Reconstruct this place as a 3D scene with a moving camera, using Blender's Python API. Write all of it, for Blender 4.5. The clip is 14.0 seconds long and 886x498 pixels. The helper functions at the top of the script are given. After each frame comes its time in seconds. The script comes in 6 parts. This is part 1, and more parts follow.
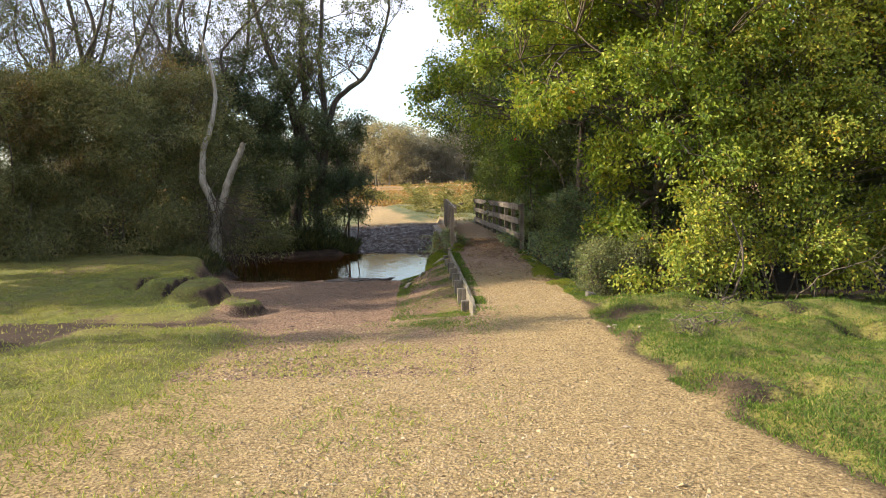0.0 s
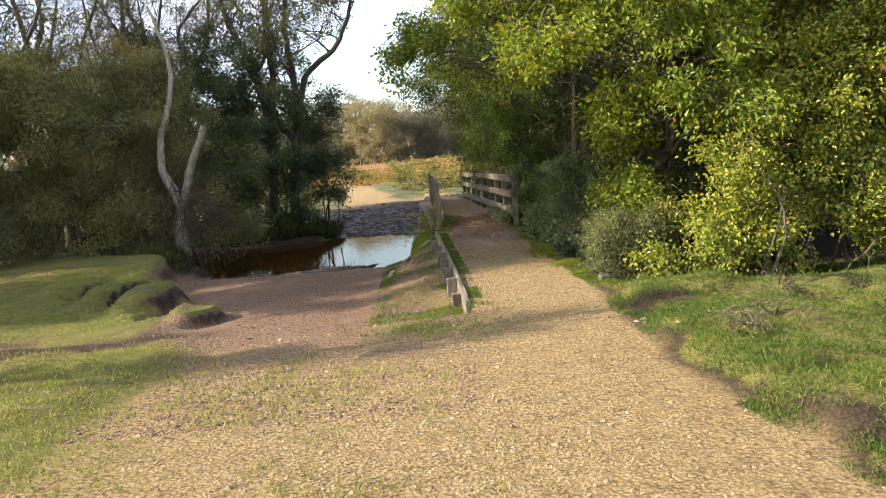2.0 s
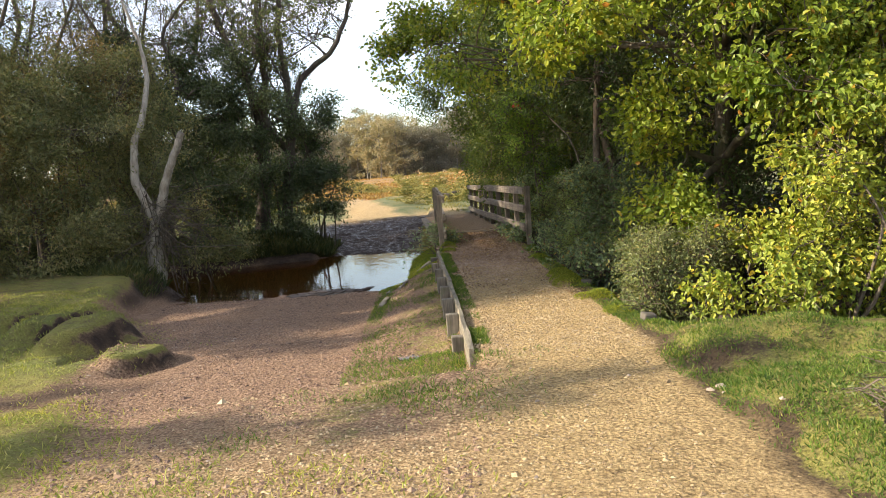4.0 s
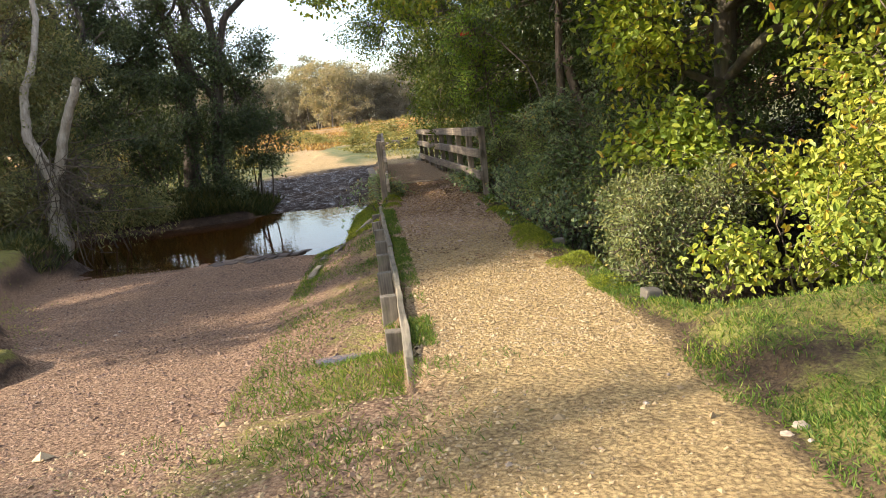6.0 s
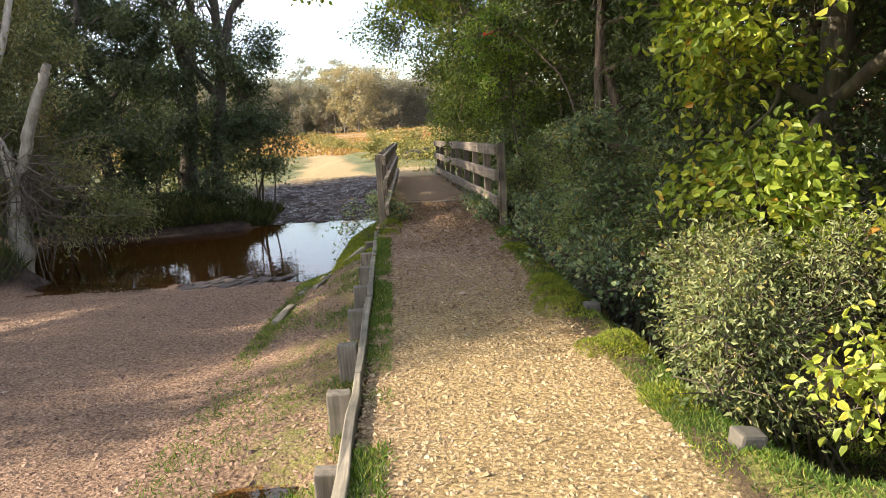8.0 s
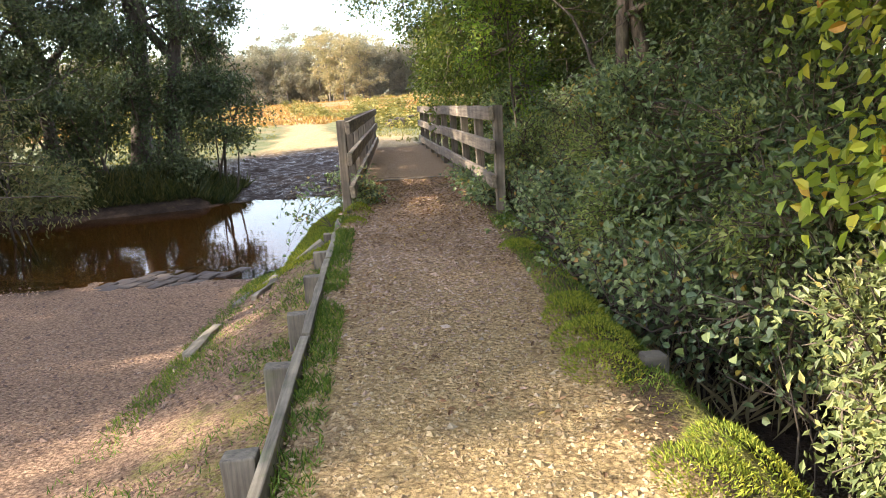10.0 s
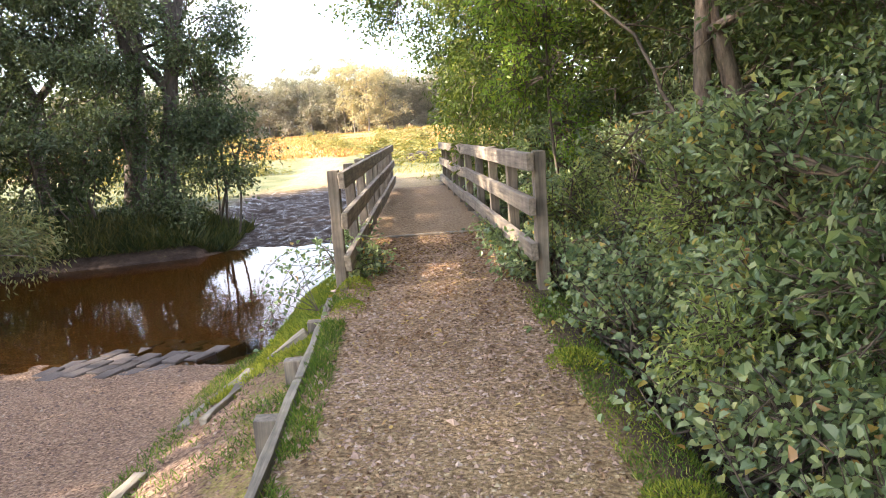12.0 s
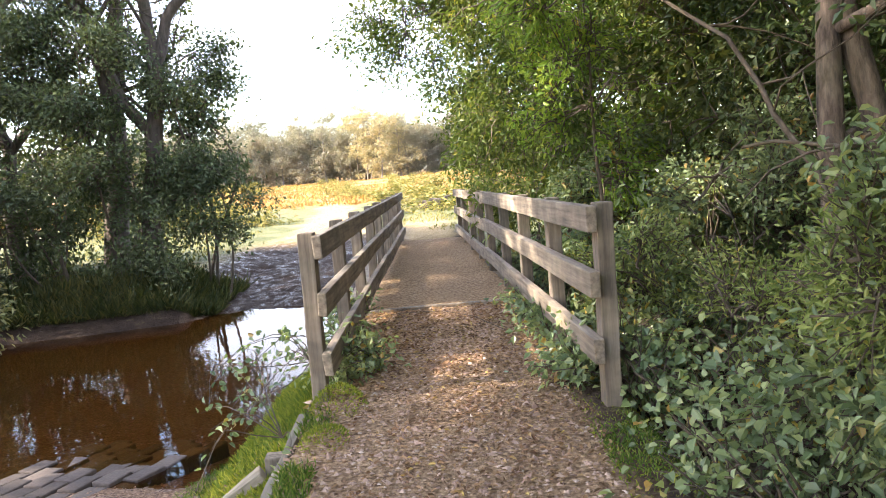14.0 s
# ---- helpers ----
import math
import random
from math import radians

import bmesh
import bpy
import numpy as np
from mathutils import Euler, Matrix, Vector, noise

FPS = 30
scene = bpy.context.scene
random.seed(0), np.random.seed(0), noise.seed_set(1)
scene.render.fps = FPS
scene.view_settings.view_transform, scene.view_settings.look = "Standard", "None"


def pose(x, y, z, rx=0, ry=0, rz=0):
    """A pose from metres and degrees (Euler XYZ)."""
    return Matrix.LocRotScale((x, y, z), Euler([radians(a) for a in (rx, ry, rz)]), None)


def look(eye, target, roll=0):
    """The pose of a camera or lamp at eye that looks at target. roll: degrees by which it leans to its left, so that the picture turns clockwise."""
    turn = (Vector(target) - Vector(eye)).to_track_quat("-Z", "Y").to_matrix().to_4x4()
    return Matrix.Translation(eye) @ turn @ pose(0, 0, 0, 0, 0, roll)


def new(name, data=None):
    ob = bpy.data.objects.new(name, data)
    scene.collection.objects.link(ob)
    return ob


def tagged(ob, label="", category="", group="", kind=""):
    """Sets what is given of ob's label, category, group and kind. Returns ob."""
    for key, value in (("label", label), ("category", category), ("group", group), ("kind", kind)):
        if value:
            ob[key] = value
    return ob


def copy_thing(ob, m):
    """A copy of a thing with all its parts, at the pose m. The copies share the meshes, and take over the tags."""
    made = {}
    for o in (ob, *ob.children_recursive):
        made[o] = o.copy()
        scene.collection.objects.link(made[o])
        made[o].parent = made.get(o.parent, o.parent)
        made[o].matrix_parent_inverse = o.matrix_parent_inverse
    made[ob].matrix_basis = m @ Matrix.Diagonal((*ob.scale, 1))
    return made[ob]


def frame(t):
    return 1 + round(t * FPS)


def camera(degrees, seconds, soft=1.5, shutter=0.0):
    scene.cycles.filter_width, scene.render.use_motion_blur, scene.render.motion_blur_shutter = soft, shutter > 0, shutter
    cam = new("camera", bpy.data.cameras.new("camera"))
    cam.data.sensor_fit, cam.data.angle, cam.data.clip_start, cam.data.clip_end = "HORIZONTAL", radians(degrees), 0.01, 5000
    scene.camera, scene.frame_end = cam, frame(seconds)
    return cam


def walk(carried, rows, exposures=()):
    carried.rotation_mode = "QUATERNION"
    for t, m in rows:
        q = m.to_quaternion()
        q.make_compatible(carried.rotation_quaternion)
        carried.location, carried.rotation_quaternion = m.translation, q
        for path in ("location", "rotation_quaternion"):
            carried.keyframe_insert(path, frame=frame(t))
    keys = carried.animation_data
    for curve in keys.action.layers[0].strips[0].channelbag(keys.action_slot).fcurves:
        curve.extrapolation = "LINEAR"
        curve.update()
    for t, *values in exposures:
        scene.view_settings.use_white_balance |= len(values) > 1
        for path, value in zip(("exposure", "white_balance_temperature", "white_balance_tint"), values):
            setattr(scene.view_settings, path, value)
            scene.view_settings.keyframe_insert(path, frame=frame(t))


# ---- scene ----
cam = camera(57.0, 14.0, soft=0.8)
EXPO = 1.13
METRES, EYE, TILT, LEAN, TURN = 13.75, 1.55, -4.6, 1.0, 0.0
ROWS = [
    (0.0, 0.0, 0.0, 0.0, 0.0, 0.0, -0.0),
    (0.5, 0.0015, 0.0296, 0.0016, -0.42, 1.73, 2.24),
    (1.0, 0.0048, 0.0594, 0.0014, -0.58, 0.66, 3.13),
    (1.5, 0.0085, 0.0914, 0.0045, -0.4, -2.03, 3.89),
    (2.0, 0.0058, 0.1266, 0.0074, -0.71, -1.76, 3.46),
    (2.5, 0.0079, 0.1632, 0.0098, 0.64, -0.36, 3.75),
    (5.0, 0.0182, 0.3472, 0.0136, -1.17, -1.91, 3.32),
    (5.5, 0.0218, 0.3833, 0.015, -2.04, -3.09, 4.04),
    (6.0, 0.0303, 0.4168, 0.0158, -3.19, -4.61, 5.5),
    (6.5, 0.0369, 0.4514, 0.0179, -2.92, -6.93, 4.23),
    (7.0, 0.0415, 0.4864, 0.0221, -3.03, -6.8, 3.84),
    (7.5, 0.0476, 0.5217, 0.0264, -1.42, -3.66, 2.53),
    (10.0, 0.0627, 0.7185, 0.034, -2.27, -6.03, 2.77),
    (10.5, 0.0649, 0.7526, 0.0381, -2.66, -7.18, 3.61),
    (11.0, 0.0687, 0.7868, 0.0419, -1.92, -9.61, 2.82),
    (11.5, 0.0682, 0.8228, 0.0472, -0.77, -7.13, 1.87),
    (12.0, 0.07, 0.8591, 0.0518, -0.53, -3.89, 2.92),
    (12.5, 0.0694, 0.8953, 0.0551, -0.08, -2.59, 3.33),
    (13.0, 0.0674, 0.9304, 0.0592, -0.05, -2.56, 3.34),
    (13.5, 0.07, 0.9624, 0.0624, 0.38, -0.62, 3.82),
    (14.0, 0.07, 0.9921, 0.0615, 0.47, -0.66, 3.61),
]
walk(cam, [(t, pose(0, 0, EYE, TILT, LEAN, TURN) @ pose(METRES * x, METRES * y, METRES * z, 90 + pitch, roll, yaw)) for t, x, y, z, yaw, pitch, roll in ROWS],
     [(0.0, EXPO + 0.16, 6400, 10), (2.5, EXPO + 0.26, 6450, 10), (5.0, EXPO + 0.4, 6550, 11), (7.5, EXPO + 0.6, 6450, 12), (10.0, EXPO + 1.2, 6350, 13), (11.0, EXPO + 1.68, 6350, 15), (12.0, EXPO + 1.76, 6350, 15), (14.0, EXPO + 1.8, 6250, 15)])

# ---------------------------------------------------------------- light
SUN_ELEV, SUN_FROM = radians(27), (-0.985, -0.174)       # low autumn sun from the side of the ford
world = bpy.data.worlds.new("sky")
scene.world = world
world.use_nodes = True
wn, wl = world.node_tree.nodes, world.node_tree.links
sky = wn.new("ShaderNodeTexSky")
sky.sky_type, sky.sun_disc = "NISHITA", False
sky.sun_elevation = SUN_ELEV
sky.sun_rotation = math.atan2(SUN_FROM[0], SUN_FROM[1])
sky.air_density, sky.dust_density, sky.ozone_density = 1.0, 1.2, 1.0
wtc = wn.new("ShaderNodeTexCoord")
wmap = wn.new("ShaderNodeMapping")
wmap.inputs["Scale"].default_value = (1.6, 1.6, 5.0)
wnoise = wn.new("ShaderNodeTexNoise")
wnoise.inputs["Scale"].default_value, wnoise.inputs["Detail"].default_value, wnoise.inputs["Roughness"].default_value = 1.3, 7, 0.55
wramp = wn.new("ShaderNodeValToRGB")
wramp.color_ramp.elements[0].position, wramp.color_ramp.elements[1].position = 0.34, 0.62
wmix = wn.new("ShaderNodeMixRGB")
wmix.inputs[2].default_value = (3.5, 3.6, 4.1, 1)          # thin bright cloud
wl.new(wtc.outputs["Generated"], wmap.inputs[0])
wl.new(wmap.outputs[0], wnoise.inputs["Vector"])
wl.new(wnoise.outputs[0], wramp.inputs[0])
wsep = wn.new("ShaderNodeSeparateXYZ")
wl.new(wtc.outputs["Generated"], wsep.inputs[0])
wlow = wn.new("ShaderNodeMapRange")                          # the cloud sheet ends in a clear strip low down
wlow.inputs["From Min"].default_value, wlow.inputs["From Max"].default_value = 0.075, 0.17
wl.new(wsep.outputs[2], wlow.inputs["Value"])
wmul = wn.new("ShaderNodeMath")
wmul.operation = "MULTIPLY"
wl.new(wlow.outputs[0], wmul.inputs[0])
wl.new(wramp.outputs[0], wmul.inputs[1])
wl.new(wmul.outputs[0], wmix.inputs[0])
wl.new(sky.outputs[0], wmix.inputs[1])
wl.new(wmix.outputs[0], wn["Background"].inputs[0])
wn["Background"].inputs[1].default_value = 0.14

lamp = bpy.data.lights.new("sun", "SUN")
lamp.energy, lamp.angle, lamp.color = 4.2, radians(0.6), (1.0, 0.87, 0.68)
sun = new("sun", lamp)
sun.matrix_world = look((SUN_FROM[0] * 60, SUN_FROM[1] * 60, 60 * math.tan(SUN_ELEV)), (0, 0, 0))


# ---------------------------------------------------------------- numbers and meshes
rng = np.random.default_rng(7)


def lattice(ix, iy, seed):
    h = np.sin(ix * 127.1 + iy * 311.7 + seed * 74.7) * 43758.5453
    return h - np.floor(h)


def vnoise(x, y, seed=0.0):
    ix, iy = np.floor(x), np.floor(y)
    fx, fy = x - ix, y - iy
    fx, fy = fx * fx * (3 - 2 * fx), fy * fy * (3 - 2 * fy)
    a, b = lattice(ix, iy, seed), lattice(ix + 1, iy, seed)
    c, d = lattice(ix, iy + 1, seed), lattice(ix + 1, iy + 1, seed)
    return (a + (b - a) * fx) * (1 - fy) + (c + (d - c) * fx) * fy


def fbm(x, y, scale, octaves=4, seed=0.0):
    """Fractal noise about 0, roughly -0.5 to 0.5."""
    x, y = np.asarray(x, float), np.asarray(y, float)
    total, amp, k = 0.0, 0.5, 1.0 / scale
    for o in range(octaves):
        total = total + amp * (vnoise(x * k + 17 * o, y * k - 9 * o, seed + o) - 0.5)
        amp, k = amp * 0.5, k * 2.03
    return total


def smooth(a, b, v):
    t = np.clip((v - a) / (b - a), 0, 1)
    return t * t * (3 - 2 * t)


def mesh_of(name, verts, faces, corners, mats, smooth_faces=False, slots=None):
    """A mesh from arrays: faces all have the same number of corners."""
    me = bpy.data.meshes.new(name)
    verts = np.asarray(verts, np.float32).reshape(-1, 3)
    faces = np.asarray(faces, np.int32).reshape(-1, corners)
    me.vertices.add(len(verts))
    me.vertices.foreach_set("co", verts.ravel())
    me.loops.add(faces.size)
    me.loops.foreach_set("vertex_index", faces.ravel())
    me.polygons.add(len(faces))
    me.polygons.foreach_set("loop_start", np.arange(0, faces.size, corners, dtype=np.int32))
    me.polygons.foreach_set("loop_total", np.full(len(faces), corners, np.int32))
    for m in (mats if isinstance(mats, (list, tuple)) else [mats]):
        me.materials.append(m)
    if slots is not None:
        me.polygons.foreach_set("material_index", np.asarray(slots, np.int32))
    me.polygons.foreach_set("use_smooth", np.full(len(faces), smooth_faces, bool))
    me.update()
    me.validate()
    return me


class Tubes:
    """Collects tapering tubes of quads."""

    def __init__(self):
        self.v, self.f, self.n = [], [], 0

    def add(self, pts, radii, sides=5, rough=0.0):
        pts, radii = np.asarray(pts, float), np.asarray(radii, float)
        k = len(pts)
        tan = np.gradient(pts, axis=0)
        tan /= np.linalg.norm(tan, axis=1)[:, None] + 1e-9
        ref = np.array([1.0, 0.13, 0.07]) if abs(tan[0][2]) > 0.7 else np.array([0.05, 0.1, 1.0])
        u = np.cross(tan, ref)
        u /= np.linalg.norm(u, axis=1)[:, None] + 1e-9
        w = np.cross(tan, u)
        a = np.arange(sides) * 2 * np.pi / sides
        rad = radii[:, None] * np.ones(sides)
        if rough:
            rad = rad * (1 + rough * rng.uniform(-1, 1, (k, sides)))
        ring = pts[:, None, :] + rad[..., None] * (np.cos(a)[None, :, None] * u[:, None, :] + np.sin(a)[None, :, None] * w[:, None, :])
        i = np.arange(k - 1)[:, None] * sides + np.arange(sides)[None, :]
        j = np.arange(k - 1)[:, None] * sides + (np.arange(sides)[None, :] + 1) % sides
        q = np.stack([i, j, j + sides, i + sides], -1).reshape(-1, 4) + self.n
        self.v.append(ring.reshape(-1, 3))
        self.f.append(q)
        self.n += k * sides

    def mesh(self, name, mat):
        return mesh_of(name, np.concatenate(self.v), np.concatenate(self.f), 4, mat, True)


def unit(v):
    return v / (np.linalg.norm(v, axis=-1, keepdims=True) + 1e-9)


def leaf_mesh(name, p, d, nrm, length, width, mat, broad=False):
    """Leaves, each a small folded blade of its own, from base p along d."""
    n = len(p)
    s = unit(np.cross(d, nrm))
    nn = unit(np.cross(s, d))
    L, W = np.asarray(length).reshape(-1, 1) * np.ones((n, 1)), np.asarray(width).reshape(-1, 1) * np.ones((n, 1))
    lift = nn * W * 0.22
    sag = -nn * L * 0.12
    if broad:
        v = np.stack([p, p + d * L * .3 + s * W * .46 + lift, p + d * L * .72 + s * W * .38 + lift + sag * .6, p + d * L + sag * 1.6,
                      p + d * L * .72 - s * W * .38 + lift + sag * .6, p + d * L * .3 - s * W * .46 + lift], 1)
        o = np.arange(n)[:, None] * 6
        f = np.concatenate([o + np.array([[0, 1, 2, 3]]), o + np.array([[0, 3, 4, 5]])], 0)
        return mesh_of(name, v.reshape(-1, 3), f, 4, mat)
    v = np.stack([p, p + d * L * .45 + s * W * .5 + lift, p + d * L + sag, p + d * L * .45 - s * W * .5 + lift], 1)
    o = np.arange(n)[:, None] * 4
    f = np.concatenate([o + np.array([[0, 1, 2]]), o + np.array([[0, 2, 3]])], 0)
    return mesh_of(name, v.reshape(-1, 3), f, 3, mat)


def part(name, data, parent, label=""):
    """One mesh object under a thing or a part."""
    ob = new(name, data)
    ob.parent = parent
    if label:
        ob["label"] = label
    return ob


def thing(name, at, label, category, group="", kind=""):
    ob = new(name)
    ob.location = at
    ob.empty_display_size = 0.2
    return tagged(ob, label, category, group, kind)


def box_mesh(name, size, mat, bevel=0.008, wear=0.0, seed=0):
    """A sawn timber: a bevelled box about its origin with slightly uneven faces."""
    bm = bmesh.new()
    bmesh.ops.create_cube(bm, size=1.0)
    bmesh.ops.scale(bm, vec=size, verts=bm.verts)
    if wear:
        long_axis = max(range(3), key=lambda a: size[a])
        es = [e for e in bm.edges if abs((e.verts[0].co - e.verts[1].co)[long_axis]) > size[long_axis] * 0.5]
        bmesh.ops.subdivide_edges(bm, edges=es, cuts=5, use_grid_fill=True)
        r = random.Random(seed)
        for v in bm.verts:
            for a in range(3):
                if a != long_axis:
                    v.co[a] += r.uniform(-wear, wear)
    sharp = [e for e in bm.edges if len(e.link_faces) == 2 and e.calc_face_angle(0) > 0.8]
    bmesh.ops.bevel(bm, geom=sharp, offset=bevel, segments=2, affect="EDGES", profile=0.6)
    me = bpy.data.meshes.new(name)
    bm.to_mesh(me)
    bm.free()
    me.materials.append(mat)
    return me


# ---------------------------------------------------------------- materials
def material(name):
    m = bpy.data.materials.new(name)
    m.use_nodes = True
    return m, m.node_tree.nodes, m.node_tree.links, m.node_tree.nodes["Principled BSDF"]


def ramp(nodes, stops):
    r = nodes.new("ShaderNodeValToRGB")
    while len(r.color_ramp.elements) < len(stops):
        r.color_ramp.elements.new(0.5)
    for e, (p, c) in zip(r.color_ramp.elements, stops):
        e.position, e.color = p, (*c, 1)
    return r


def tex_noise(nodes, links, coord, scale, detail=4, rough=0.6, stretch=None):
    t = nodes.new("ShaderNodeTexNoise")
    t.inputs["Scale"].default_value, t.inputs["Detail"].default_value, t.inputs["Roughness"].default_value = scale, detail, rough
    if stretch:
        mp = nodes.new("ShaderNodeMapping")
        mp.inputs["Scale"].default_value = stretch
        links.new(coord, mp.inputs[0])
        coord = mp.outputs[0]
    links.new(coord, t.inputs["Vector"])
    return t.outputs[0]


def mixed(nodes, links, fac, a, b, blend="MIX"):
    m = nodes.new("ShaderNodeMixRGB")
    m.blend_type = blend
    for k, v in enumerate((fac, a, b)):
        if isinstance(v, (int, float)):
            m.inputs[k].default_value = v
        elif isinstance(v, tuple):
            m.inputs[k].default_value = (*v, 1)
        else:
            links.new(v, m.inputs[k])
    return m.outputs[0]


def math_node(nodes, links, op, a, b=0.5, clamp=False):
    m = nodes.new("ShaderNodeMath")
    m.operation, m.use_clamp = op, clamp
    for k, v in enumerate((a, b)):
        if isinstance(v, (int, float)):
            m.inputs[k].default_value = v
        else:
            links.new(v, m.inputs[k])
    return m.outputs[0]


def leaf_material(name, stops, translucent=0.42, rough=0.45, spec=0.35):
    m, n, l, p = material(name)
    geo = n.new("ShaderNodeNewGeometry")
    tc = n.new("ShaderNodeTexCoord")
    r = ramp(n, stops)
    l.new(geo.outputs["Random Per Island"], r.inputs[0])
    patch = tex_noise(n, l, tc.outputs["Object"], 0.9, 3)
    shade = ramp(n, [(0.3, (0.72, 0.8, 0.72)), (0.7, (1.2, 1.1, 0.95))])
    l.new(patch, shade.inputs[0])
    col = mixed(n, l, 1.0, r.outputs[0], shade.outputs[0], "MULTIPLY")
    l.new(col, p.inputs["Base Color"])
    p.inputs["Roughness"].default_value = rough
    p.inputs["Specular IOR Level"].default_value = spec
    tr = n.new("ShaderNodeBsdfTranslucent")
    tint = mixed(n, l, 1.0, col, (1.15, 1.2, 0.55), "MULTIPLY")
    l.new(tint, tr.inputs[0])
    mx = n.new("ShaderNodeMixShader")
    mx.inputs[0].default_value = translucent
    l.new(p.outputs[0], mx.inputs[1])
    l.new(tr.outputs[0], mx.inputs[2])
    l.new(mx.outputs[0], n["Material Output"].inputs[0])
    return m


def bark_material(name, dark, light, moss=0.0, grain=14.0):
    m, n, l, p = material(name)
    tc = n.new("ShaderNodeTexCoord")
    ob = tc.outputs["Object"]
    g = tex_noise(n, l, ob, grain, 8, 0.7, (1.0, 1.0, 0.22))
    r = ramp(n, [(0.32, dark), (0.68, light)])
    l.new(g, r.inputs[0])
    big = tex_noise(n, l, ob, 1.7, 4)
    mr = ramp(n, [(0.52 - 0.1 * moss, (0, 0, 0)), (0.7 - 0.1 * moss, (1, 1, 1))])
    l.new(big, mr.inputs[0])
    f = math_node(n, l, "MULTIPLY", mr.outputs[0], moss)
    l.new(mixed(n, l, f, r.outputs[0], (0.07, 0.09, 0.025)), p.inputs["Base Color"])
    p.inputs["Roughness"].default_value = 0.9
    b = n.new("ShaderNodeBump")
    b.inputs["Strength"].default_value, b.inputs["Distance"].default_value = 0.8, 0.02
    l.new(g, b.inputs["Height"])
    l.new(b.outputs[0], p.inputs["Normal"])
    return m


def timber_material(name, dark, light, axis, moss=0.25):
    """Weathered sawn softwood; the grain runs along the given axis (0 x, 1 y, 2 z)."""
    m, n, l, p = material(name)
    tc = n.new("ShaderNodeTexCoord")
    info = n.new("ShaderNodeObjectInfo")
    add = n.new("ShaderNodeVectorMath")
    add.operation = "MULTIPLY_ADD"
    l.new(info.outputs["Random"], add.inputs[0])
    add.inputs[1].default_value = (31, 17, 23)
    l.new(tc.outputs["Object"], add.inputs[2])
    st = [34.0, 34.0, 34.0]
    st[axis] = 1.6
    g = tex_noise(n, l, add.outputs[0], 1.0, 8, 0.65, tuple(st))
    r = ramp(n, [(0.3, dark), (0.5, tuple((a + b) / 2 for a, b in zip(dark, light))), (0.72, light)])
    l.new(g, r.inputs[0])
    stain = tex_noise(n, l, add.outputs[0], 4.5, 5)
    sr = ramp(n, [(0.35, (0.62, 0.6, 0.58)), (0.65, (1.08, 1.05, 1.0))])
    l.new(stain, sr.inputs[0])
    c = mixed(n, l, 1.0, r.outputs[0], sr.outputs[0], "MULTIPLY")
    mo = tex_noise(n, l, add.outputs[0], 7.0, 5)
    mr = ramp(n, [(0.55, (0, 0, 0)), (0.72, (1, 1, 1))])
    l.new(mo, mr.inputs[0])
    l.new(mixed(n, l, math_node(n, l, "MULTIPLY", mr.outputs[0], moss), c, (0.1, 0.12, 0.04)), p.inputs["Base Color"])
    p.inputs["Roughness"].default_value = 0.85
    b = n.new("ShaderNodeBump")
    b.inputs["Strength"].default_value, b.inputs["Distance"].default_value = 0.55, 0.004
    l.new(g, b.inputs["Height"])
    l.new(b.outputs[0], p.inputs["Normal"])
    return m


